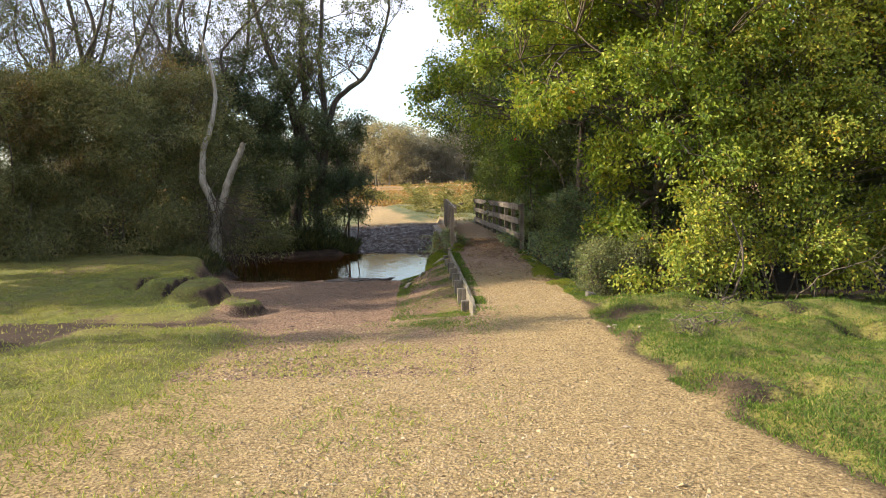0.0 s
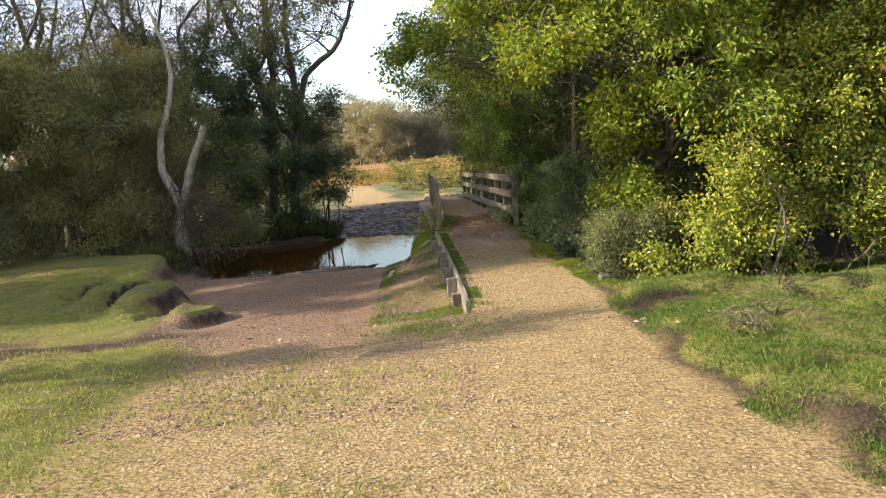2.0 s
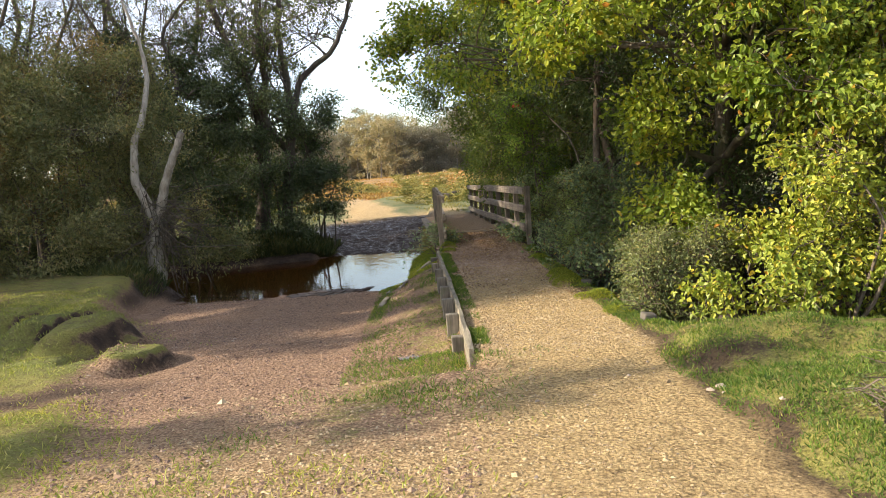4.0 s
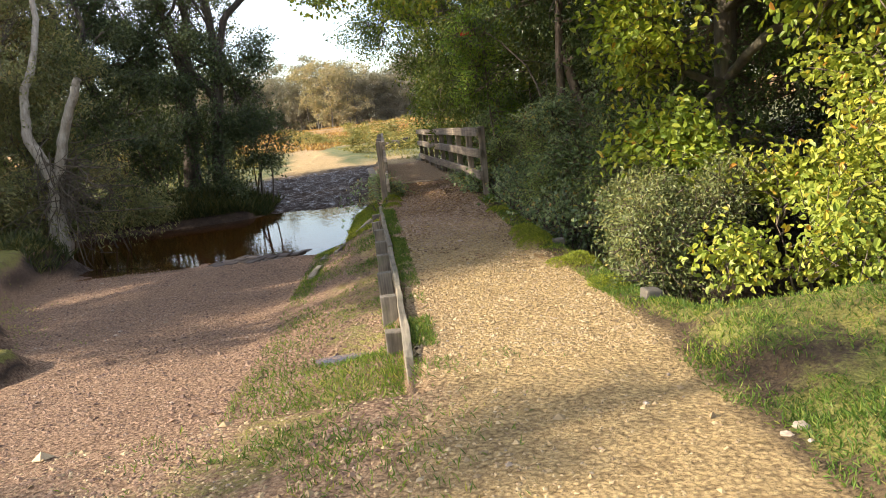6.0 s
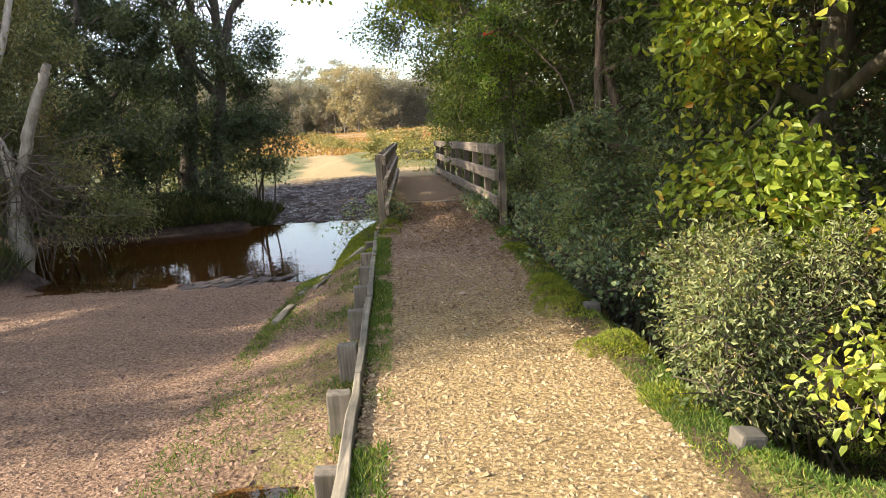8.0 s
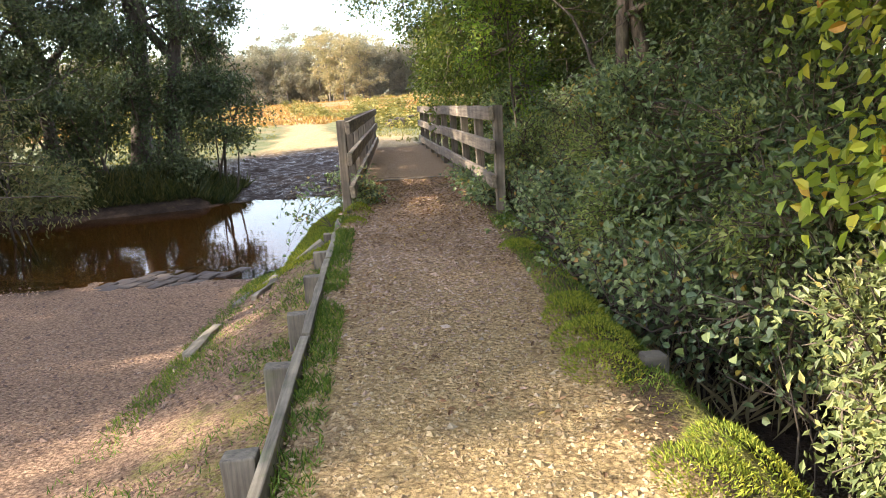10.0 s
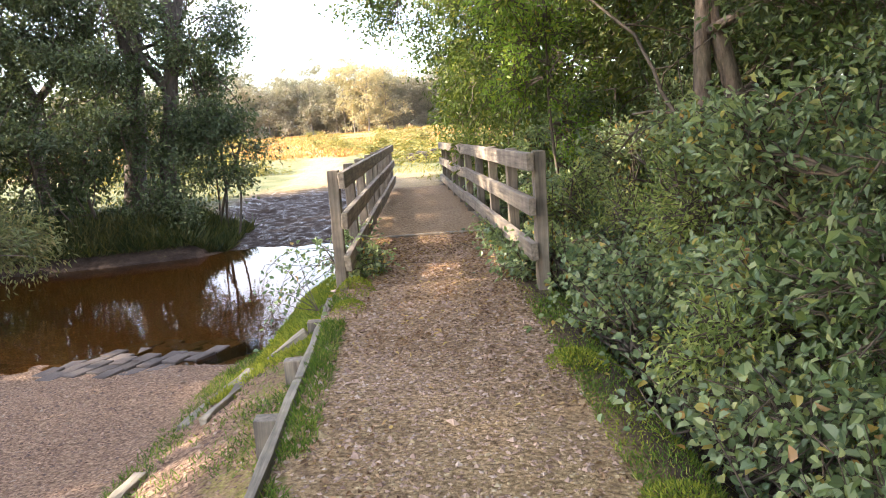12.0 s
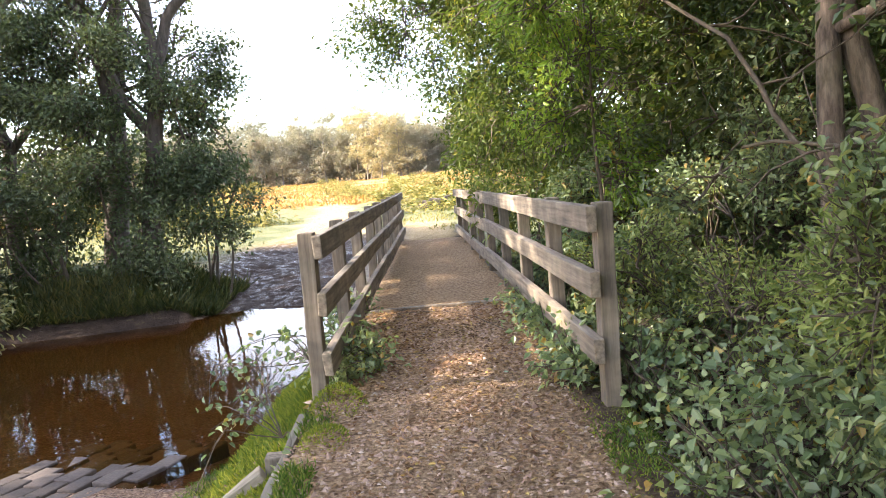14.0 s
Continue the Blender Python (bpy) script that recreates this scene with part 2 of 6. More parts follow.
def ground_material():
    m, n, l, p = material("ground")
    tc = n.new("ShaderNodeTexCoord")
    ob = tc.outputs["Object"]

    def mask(name):
        a = n.new("ShaderNodeAttribute")
        a.attribute_name = name
        return a.outputs["Fac"]

    fine = tex_noise(n, l, ob, 38.0, 6, 0.72)
    mid = tex_noise(n, l, ob, 6.5, 7, 0.72)
    big = tex_noise(n, l, ob, 0.7, 5, 0.6)
    vor = n.new("ShaderNodeTexVoronoi")
    vor.inputs["Scale"].default_value = 40.0
    l.new(ob, vor.inputs["Vector"])
    # flint gravel, tan
    gr = ramp(n, [(0.27, (0.13, 0.086, 0.04)), (0.44, (0.41, 0.3, 0.148)), (0.6, (0.55, 0.415, 0.212)), (0.78, (0.66, 0.54, 0.32))])
    l.new(fine, gr.inputs[0])
    # Pebble tops lighter, gaps darker: their micro-shadow is put into the colour.
    peb_shading = ramp(n, [(0.0, (1.32, 1.28, 1.2)), (0.45, (1.0, 0.97, 0.93)), (0.85, (0.48, 0.42, 0.37))])
    l.new(vor.outputs["Distance"], peb_shading.inputs[0])
    gravel = mixed(n, l, 0.75, gr.outputs[0], peb_shading.outputs[0], "MULTIPLY")
    gmid = ramp(n, [(0.3, (0.5, 0.45, 0.4)), (0.42, (0.93, 0.91, 0.88)), (0.66, (1.16, 1.15, 1.12))])
    l.new(mid, gmid.inputs[0])
    gravel = mixed(n, l, 1.0, gravel, gmid.outputs[0], "MULTIPLY")
    # reddish wet gravel of the ford
    wr = ramp(n, [(0.3, (0.075, 0.044, 0.029)), (0.47, (0.3, 0.192, 0.126)), (0.64, (0.5, 0.35, 0.235))])
    l.new(fine, wr.inputs[0])
    ford = mixed(n, l, 0.85, wr.outputs[0], peb_shading.outputs[0], "MULTIPLY")
    col = mixed(n, l, mask("ford"), gravel, ford)
    # mud and leaf mould; the mask also carries a tree shadow by the ford
    mr = ramp(n, [(0.3, (0.026, 0.017, 0.012)), (0.7, (0.085, 0.056, 0.038))])
    l.new(mid, mr.inputs[0])
    col = mixed(n, l, mask("mud"), col, mr.outputs[0])
    # turf
    tr = ramp(n, [(0.28, (0.1, 0.095, 0.03)), (0.5, (0.22, 0.22, 0.065)), (0.72, (0.35, 0.32, 0.12))])
    l.new(tex_noise(n, l, ob, 60.0, 5, 0.7), tr.inputs[0])
    tb = ramp(n, [(0.3, (0.8, 0.9, 0.75)), (0.7, (1.25, 1.08, 0.9))])
    l.new(big, tb.inputs[0])
    turf = mixed(n, l, 1.0, tr.outputs[0], tb.outputs[0], "MULTIPLY")
    bare = ramp(n, [(0.5, (0, 0, 0)), (0.66, (1, 1, 1))])
    l.new(tex_noise(n, l, ob, 7.0, 7, 0.72), bare.inputs[0])
    soil = ramp(n, [(0.3, (0.05, 0.034, 0.02)), (0.7, (0.19, 0.135, 0.075))])
    l.new(fine, soil.inputs[0])
    turf = mixed(n, l, math_node(n, l, "MULTIPLY", bare.outputs[0], 0.75), turf, soil.outputs[0])
    edge = math_node(n, l, "ADD", mask("grass"), math_node(n, l, "ADD", math_node(n, l, "MULTIPLY", math_node(n, l, "SUBTRACT", mid, 0.5), 1.1), math_node(n, l, "MULTIPLY", math_node(n, l, "SUBTRACT", fine, 0.5), 0.9)))
    er = ramp(n, [(0.36, (0, 0, 0)), (0.64, (1, 1, 1))])
    l.new(edge, er.inputs[0])
    col = mixed(n, l, er.outputs[0], col, turf)
    # heath: dry grass and bracken
    hr = ramp(n, [(0.3, (0.085, 0.105, 0.04)), (0.5, (0.145, 0.15, 0.06)), (0.7, (0.21, 0.19, 0.09))])
    l.new(tex_noise(n, l, ob, 0.45, 7, 0.7), hr.inputs[0])
    br = ramp(n, [(0.35, (0.2, 0.15, 0.06)), (0.6, (0.4, 0.21, 0.085))])
    l.new(tex_noise(n, l, ob, 0.12, 7, 0.7), br.inputs[0])
    heath = mixed(n, l, mask("bracken"), hr.outputs[0], br.outputs[0])
    col = mixed(n, l, mask("heath"), col, heath)
    l.new(col, p.inputs["Base Color"])
    wet = mask("wet")
    pool = ramp(n, [(0.5, (0, 0, 0)), (0.6, (1, 1, 1))])
    l.new(tex_noise(n, l, ob, 6.5, 5, 0.7), pool.inputs[0])
    l.new(math_node(n, l, "SUBTRACT", 0.95, math_node(n, l, "MULTIPLY", wet, math_node(n, l, "MULTIPLY", pool.outputs[0], 0.85)), True), p.inputs["Roughness"])
    p.inputs["Specular IOR Level"].default_value = 0.3
    h = math_node(n, l, "ADD", math_node(n, l, "MULTIPLY", vor.outputs["Distance"], -0.7), fine)
    b = n.new("ShaderNodeBump")
    b.inputs["Strength"].default_value, b.inputs["Distance"].default_value = 1.0, 0.04
    l.new(h, b.inputs["Height"])
    b2 = n.new("ShaderNodeBump")
    b2.inputs["Strength"].default_value, b2.inputs["Distance"].default_value = 0.8, 0.035
    l.new(mid, b2.inputs["Height"])
    l.new(b.outputs[0], b2.inputs["Normal"])
    l.new(b2.outputs[0], p.inputs["Normal"])
    return m


def water_material():
    m, n, l, p = material("peaty_water")
    tc = n.new("ShaderNodeTexCoord")
    b = n.new("ShaderNodeBump")
    b.inputs["Strength"].default_value, b.inputs["Distance"].default_value = 0.25, 0.01
    l.new(tex_noise(n, l, tc.outputs["Object"], 5.0, 2, 0.4), b.inputs["Height"])
    fr = n.new("ShaderNodeFresnel")
    fr.inputs["IOR"].default_value = 1.33
    l.new(b.outputs[0], fr.inputs["Normal"])
    tr = n.new("ShaderNodeBsdfTransparent")
    tr.inputs[0].default_value = (0.8, 0.58, 0.3, 1)
    gl = n.new("ShaderNodeBsdfGlossy")
    gl.inputs["Roughness"].default_value = 0.015
    l.new(b.outputs[0], gl.inputs["Normal"])
    mx = n.new("ShaderNodeMixShader")
    l.new(fr.outputs[0], mx.inputs[0])
    l.new(tr.outputs[0], mx.inputs[1])
    l.new(gl.outputs[0], mx.inputs[2])
    l.new(mx.outputs[0], n["Material Output"].inputs[0])
    return m


def stone_material(name, stops, rough=0.8):
    m, n, l, p = material(name)
    geo, tc = n.new("ShaderNodeNewGeometry"), n.new("ShaderNodeTexCoord")
    info = n.new("ShaderNodeObjectInfo")
    r = ramp(n, stops)
    l.new(math_node(n, l, "FRACT", math_node(n, l, "ADD", geo.outputs["Random Per Island"], info.outputs["Random"])), r.inputs[0])
    g = tex_noise(n, l, tc.outputs["Object"], 28, 6, 0.7)
    gr = ramp(n, [(0.3, (0.65, 0.65, 0.65)), (0.7, (1.15, 1.12, 1.08))])
    l.new(g, gr.inputs[0])
    l.new(mixed(n, l, 1.0, r.outputs[0], gr.outputs[0], "MULTIPLY"), p.inputs["Base Color"])
    p.inputs["Roughness"].default_value = rough
    b = n.new("ShaderNodeBump")
    b.inputs["Strength"].default_value, b.inputs["Distance"].default_value = 0.5, 0.01
    l.new(g, b.inputs["Height"])
    l.new(b.outputs[0], p.inputs["Normal"])
    return m


M_GROUND, M_WATER = ground_material(), water_material()
M_OAK = leaf_material("oak_leaves", [(0.0, (0.12, 0.18, 0.03)), (0.45, (0.23, 0.3, 0.045)), (0.85, (0.35, 0.39, 0.06)), (0.98, (0.4, 0.37, 0.06)), (1.0, (0.36, 0.16, 0.03))])
M_LIME = leaf_material("lime_green_leaves", [(0.0, (0.05, 0.08, 0.02)), (0.5, (0.09, 0.13, 0.032)), (0.95, (0.16, 0.19, 0.05)), (1.0, (0.32, 0.28, 0.06))])
M_ROWAN = leaf_material("rowan_leaves", [(0.0, (0.11, 0.19, 0.03)), (0.5, (0.19, 0.3, 0.05)), (0.95, (0.29, 0.37, 0.07)), (1.0, (0.4, 0.33, 0.06))], 0.42)
M_PALELEAF = leaf_material("pale_small_leaves", [(0.0, (0.13, 0.18, 0.06)), (0.5, (0.22, 0.28, 0.1)), (0.95, (0.33, 0.37, 0.15)), (1.0, (0.42, 0.33, 0.1))], 0.38)
M_HAZEL = leaf_material("yellowing_leaves", [(0.0, (0.15, 0.21, 0.035)), (0.4, (0.26, 0.31, 0.05)), (0.85, (0.37, 0.39, 0.07)), (0.97, (0.48, 0.4, 0.06)), (1.0, (0.42, 0.2, 0.04))], 0.32)
M_SALLOW = leaf_material("sallow_leaves", [(0.0, (0.1, 0.125, 0.055)), (0.5, (0.18, 0.21, 0.09)), (0.95, (0.28, 0.29, 0.13)), (1.0, (0.34, 0.25, 0.08))], 0.3)
M_HOLLY = leaf_material("dark_evergreen_leaves", [(0.0, (0.045, 0.075, 0.03)), (0.6, (0.085, 0.13, 0.045)), (1.0, (0.16, 0.19, 0.065))], 0.2, 0.4, 0.4)
M_BRAMBLE = leaf_material("bramble_leaves", [(0.0, (0.11, 0.16, 0.095)), (0.55, (0.2, 0.265, 0.15)), (0.93, (0.31, 0.36, 0.19)), (0.97, (0.38, 0.3, 0.08)), (1.0, (0.3, 0.17, 0.08))], 0.35, 0.38, 0.5)
M_WILLOW = leaf_material("willow_leaves", [(0.0, (0.13, 0.145, 0.07)), (0.5, (0.22, 0.225, 0.11)), (0.85, (0.3, 0.285, 0.14)), (1.0, (0.36, 0.27, 0.14))], 0.3, 0.55)
M_RUSSET = leaf_material("russet_leaves", [(0.0, (0.12, 0.11, 0.05)), (0.5, (0.21, 0.165, 0.075)), (1.0, (0.32, 0.21, 0.1))], 0.3, 0.6)
M_ALDER = leaf_material("alder_leaves", [(0.0, (0.075, 0.1, 0.045)), (0.6, (0.13, 0.155, 0.07)), (1.0, (0.21, 0.215, 0.09))], 0.33)
M_IVY = leaf_material("ivy_leaves", [(0.0, (0.06, 0.085, 0.045)), (0.7, (0.1, 0.13, 0.065)), (1.0, (0.16, 0.185, 0.09))], 0.25, 0.45, 0.4)
# Distant leaf colours lightened and greyed: aerial haze is put into the colour.
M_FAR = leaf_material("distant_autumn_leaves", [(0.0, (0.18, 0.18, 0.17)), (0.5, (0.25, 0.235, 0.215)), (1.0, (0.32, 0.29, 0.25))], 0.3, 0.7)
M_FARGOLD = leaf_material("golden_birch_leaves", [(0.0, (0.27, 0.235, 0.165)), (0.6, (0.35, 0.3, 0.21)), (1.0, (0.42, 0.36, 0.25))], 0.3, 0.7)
M_GORSE = leaf_material("gorse_sprays", [(0.0, (0.12, 0.13, 0.04)), (0.6, (0.23, 0.21, 0.07)), (1.0, (0.38, 0.31, 0.11))], 0.2, 0.7)
M_BRACKEN = leaf_material("dry_bracken", [(0.0, (0.2, 0.12, 0.04)), (0.6, (0.36, 0.2, 0.07)), (1.0, (0.46, 0.33, 0.13))], 0.25, 0.7)
M_GRASS = leaf_material("grass_blades", [(0.0, (0.05, 0.095, 0.016)), (0.5, (0.115, 0.19, 0.028)), (0.88, (0.2, 0.26, 0.05)), (1.0, (0.36, 0.32, 0.11))], 0.35, 0.6)
M_MOSS = leaf_material("moss_tufts", [(0.0, (0.11, 0.15, 0.02)), (0.6, (0.24, 0.28, 0.035)), (1.0, (0.38, 0.37, 0.06))], 0.3, 0.8)
M_LITTER = leaf_material("fallen_leaves", [(0.0, (0.11, 0.06, 0.036)), (0.5, (0.24, 0.145, 0.088)), (0.9, (0.36, 0.235, 0.145)), (1.0, (0.46, 0.34, 0.12))], 0.15, 0.7)
M_STRAW = leaf_material("dry_stalks", [(0.0, (0.2, 0.15, 0.09)), (0.6, (0.34, 0.27, 0.16)), (1.0, (0.45, 0.37, 0.23))], 0.2, 0.7)
M_BARK = bark_material("oak_bark", (0.035, 0.028, 0.022), (0.13, 0.105, 0.078), 0.4)
M_ALDERBARK = bark_material("alder_bark", (0.04, 0.033, 0.027), (0.16, 0.125, 0.1), 0.3)
M_DEAD = bark_material("bleached_deadwood", (0.2, 0.16, 0.12), (0.52, 0.46, 0.38), 0.1)
M_REDBARK = bark_material("reddish_bark", (0.025, 0.018, 0.015), (0.26, 0.195, 0.15), 0.25, 22.0)
M_TWIG = bark_material("twigs", (0.06, 0.045, 0.032), (0.16, 0.125, 0.09), 0.1)
M_TIMBER_Y = timber_material("rail_timber", (0.1, 0.08, 0.06), (0.36, 0.3, 0.23), 1, 0.15)
M_TIMBER_Z = timber_material("post_timber", (0.09, 0.072, 0.055), (0.3, 0.25, 0.195), 2, 0.25)
M_KERB_Z = timber_material("edging_post_timber", (0.07, 0.06, 0.048), (0.26, 0.23, 0.185), 2, 0.5)
M_KERB_Y = timber_material("edging_board_timber", (0.09, 0.08, 0.06), (0.34, 0.3, 0.23), 1, 0.5)
M_FLINT = stone_material("flint_pebbles", [(0.0, (0.22, 0.15, 0.078)), (0.4, (0.35, 0.255, 0.135)), (0.85, (0.42, 0.32, 0.175)), (0.97, (0.46, 0.37, 0.235)), (1.0, (0.2, 0.16, 0.13))], 0.75)
M_COBBLE = stone_material("setts", [(0.0, (0.06, 0.046, 0.038)), (0.5, (0.088, 0.068, 0.057)), (1.0, (0.12, 0.095, 0.08))], 0.85)
M_CONCRETE = stone_material("old_stone", [(0.0, (0.1, 0.09, 0.072)), (1.0, (0.13, 0.115, 0.095))], 0.9)
M_FORDSTONE = stone_material("ford_pebbles", [(0.0, (0.09, 0.05, 0.035)), (0.4, (0.21, 0.125, 0.08)), (0.8, (0.28, 0.18, 0.115)), (0.97, (0.32, 0.22, 0.15)), (1.0, (0.42, 0.34, 0.26))], 0.7)
# Lighter, pinker flint for the shaded stretch: its shade light put into the colour.
M_PINKED = stone_material("damp_flint", [(0.0, (0.2, 0.125, 0.085)), (0.4, (0.35, 0.235, 0.17)), (0.9, (0.44, 0.315, 0.235)), (1.0, (0.52, 0.42, 0.34))], 0.8)
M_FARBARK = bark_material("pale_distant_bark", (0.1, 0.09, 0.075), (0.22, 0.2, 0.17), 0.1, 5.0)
# Darker copy of the distant leaves: the wood's inner shade put into colour.
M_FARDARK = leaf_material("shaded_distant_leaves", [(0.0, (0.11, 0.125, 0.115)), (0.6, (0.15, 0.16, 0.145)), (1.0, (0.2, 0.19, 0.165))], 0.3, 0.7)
M_TURF = leaf_material("turf_blades", [(0.0, (0.16, 0.19, 0.05)), (0.5, (0.31, 0.33, 0.09)), (0.85, (0.42, 0.41, 0.14)), (1.0, (0.5, 0.43, 0.2))], 0.35, 0.7)
# Bank grass: the shade under the trees is put into this darker colour.
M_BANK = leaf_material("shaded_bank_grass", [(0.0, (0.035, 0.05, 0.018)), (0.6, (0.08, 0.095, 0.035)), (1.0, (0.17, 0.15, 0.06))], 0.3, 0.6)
M_BERRY = stone_material("red_berries", [(0.0, (0.5, 0.02, 0.01)), (1.0, (0.6, 0.05, 0.015))], 0.3)
M_PALE = stone_material("pale_flint", [(0.0, (0.28, 0.22, 0.17)), (1.0, (0.42, 0.35, 0.28))], 0.7)

# ---------------------------------------------------------------- the lie of the land
WATER_Z = -0.72


def kerb_x(y):
    return np.interp(y, [9.0, 10.0, 12.0, 14.5, 16.5, 18.0, 30.0], [0.4, 0.38, 0.33, 0.25, 0.17, 0.12, -0.2])


def path_right(y):
    return np.interp(y, [-5, 0, 2, 4.15, 5.2, 7.4, 10, 13.2, 15, 17.5, 20.8, 28, 34, 40], [4.5, 3.2, 2.6, 2.15, 1.9, 1.72, 1.78, 1.68, 1.62, 1.56, 1.35, 1.05, 1.2, 0.4])


def near_shore(x):
    return np.interp(x, [-30, -14, -8, -5.6, -4, -2.5, -1, -0.35, 0.1, 0.3, 1.75, 2.2, 12], [27, 25, 22.3, 20.7, 19.9, 19.45, 19.1, 20.4, 20.9, 22.0, 22.0, 21.2, 21.3])


def far_shore(x):
    return np.interp(x, [-30, -14, -9, -6.5, -4.8, -3.4, -2.4, -0.5, 2, 12], [32, 29, 26.3, 25.4, 25.8, 26.3, 27.2, 27.0, 26, 25])


def heath_z(y):
    return 1.35 * smooth(34, 150, y)


def clods(x, y, lump):
    """Tongues of turf left standing between hoof tracks."""
    total = 0.0
    for cx, cy, ax, ay in ((-4.65, 13.7, 0.34, 1.0), (-3.93, 13.1, 0.32, 0.95), (-2.98, 11.95, 0.28, 0.6), (-5.5, 14.3, 0.45, 0.8)):
        u = (x - cx) * 0.98 - (y - cy) * 0.17
        w = (x - cx) * 0.17 + (y - cy) * 0.98
        total = np.maximum(total, smooth(1.15, 0.6, np.sqrt((u / ax) ** 2 + (w / ay) ** 2) + 0.35 * lump))
    return total


def trenches(x, y):
    """Hoof-worn gaps between the tongues."""
    total = 0.0
    for cx, cy, ax, ay in ((-4.3, 13.4, 0.15, 0.95), (-3.45, 12.5, 0.24, 1.0), (-5.05, 14.0, 0.13, 0.8)):
        total = np.maximum(total, smooth(1.1, 0.5, np.hypot(((x - cx) * 0.98 - (y - cy) * 0.17) / ax, ((x - cx) * 0.17 + (y - cy) * 0.98) / ay)))
    return total


def ground_z(x, y):
    x, y = np.asarray(x, float), np.asarray(y, float)
    lump = fbm(x, y, 1.1, 4, 3)
    fine = fbm(x, y, 0.28, 3, 8)
    ramp_z = np.interp(y, [-30, 6, 8.6, 12, 14.6, 16, 19.3, 26.8, 30, 34, 40], [0, 0, -0.13, -0.32, -0.45, -0.52, -0.72, -0.72, -0.5, -0.12, 0.0])
    path_z = np.interp(y, [-30, 14, 16.5, 18, 20.7, 27.5, 30, 36], [0, 0.01, 0.07, 0.12, 0.15, 0.13, 0.08, 0.05])
    kx = kerb_x(y)
    # ramp of the ford, with the raised shoulder beside the edging
    shoulder = ramp_z + (path_z - 0.16 - ramp_z) * smooth(-1.25, 0.2, x - kx + 0.1) * smooth(9.0, 11.0, y)
    hole = 0.1 * np.exp(-(((x + 0.05) / 0.3) ** 2 + ((y - 11.2) / 0.25) ** 2))
    z_ford = np.where(y < 10, ramp_z, shoulder) - hole * (y > 9)
    blend = np.where(y > 9.6, smooth(-0.06, 0.02, x - kx), smooth(-3.0, 1.2, x))
    z = z_ford * (1 - blend) + path_z * blend
    # turf bank beyond the ford on the open side
    left_edge = np.interp(y, [-10, 6, 9, 11, 13, 16, 19.5], [-3.2, -2.9, -2.3, -3.2, -3.3, -5.0, -5.6]) + 0.5 * fbm(x, y, 1.6, 3, 21)
    z_bank = np.interp(y, [-10, 7, 9, 10.5, 12, 14, 18, 30], [0.0, 0.02, -0.04, -0.2, -0.16, -0.13, -0.1, 0.1]) + 0.1 * lump
    k = smooth(0.35, -0.25, x - left_edge) * smooth(22.5, 20.5, y)
    z = z * (1 - k) + z_bank * k
    # turf tongues undercut by hooves
    c = clods(x, y, lump)
    z = z + 0.17 * c - 0.05 * smooth(0.0, 0.5, clods(x - 0.12, y + 0.1, lump)) * (1 - c)
    z = z - 0.17 * trenches(x, y)
    # verge on the tree side: lumpy turf, then a ditch along the causeway
    pr = path_right(y)
    off = x - pr
    verge = 0.11 * smooth(0.0, 0.25, off + 0.25 * lump) * smooth(0.05, -0.12, -lump - 0.05) - 0.12 * smooth(0.9, 2.2, off) + 0.18 * lump * smooth(0.1, 0.7, off) + 0.05 * fine * smooth(0, 0.3, off)
    z = z + verge * smooth(11.2, 9.6, y) * (off > -0.2)
    ditch = -0.5 * smooth(0.14, 0.6, off) + 0.3 * smooth(1.5, 3.2, off)
    z = z + ditch * smooth(9.8, 11.5, y) * smooth(40, 30, y)
    # wooded bank across the stream
    far_bank = smooth(-3.0, -4.2, x) * smooth(24.5, 26.0, y)
    z = z * (1 - far_bank) + (-0.15 + 0.15 * lump) * far_bank
    # stream bed
    ns, fs = near_shore(x), far_shore(x)
    inside = np.clip((y - ns) / (fs - ns), 0, 1)
    dry = np.maximum(ns - y, y - fs)
    steep = np.where(x < -3.3, 0.7, np.where(x > -0.4, 0.8, 0.11))
    z = np.where(dry > 0, np.minimum(z, WATER_Z + np.maximum(steep * dry, 0.11 * dry) + 0.05 * lump * smooth(0, 1, dry)), WATER_Z - 0.3 * np.sin(np.pi * inside) ** 0.6 + 0.04 * lump)
    # churned mud on the far ramp
    churn = smooth(26.5, 27.5, y) * smooth(36, 33, y) * smooth(-4.2, -3.2, x) * smooth(0.2, -0.6, x)
    z = z + churn * (0.16 * fbm(x, y, 0.8, 3, 44) + 0.16 * fbm(x, y, 0.3, 3, 45))
    # causeway under the bridge
    bridge = smooth(20.6, 21.2, y) * smooth(27.6, 27.0, y) * smooth(-0.5, 0.0, x) * smooth(2.2, 1.6, x)
    z = z - 0.5 * bridge * (z > -0.6)
    # hoof-poached turf
    poached = np.maximum(smooth(0.1, 0.5, off) * smooth(12, 10, y), smooth(0.2, -0.4, x - left_edge) * smooth(19, 17, y))
    poached = poached * np.where(x < 0, 0.45, 0.8)
    z = z + poached * (0.2 * fbm(x, y, 0.4, 3, 61) - 0.1 * smooth(0.1, 0.25, fbm(x, y, 0.5, 2, 62)))
    # general roughness of worn gravel, and the heath beyond
    z = z + 0.02 * fbm(x, y, 0.5, 4, 5) + 0.035 * fbm(x, y, 2.2, 3, 6)
    z = z + heath_z(y) + 0.5 * smooth(40, 60, y) * fbm(x, y, 9, 4, 12)
    return z + 6.0 * smooth(220, 900, np.hypot(x, y))


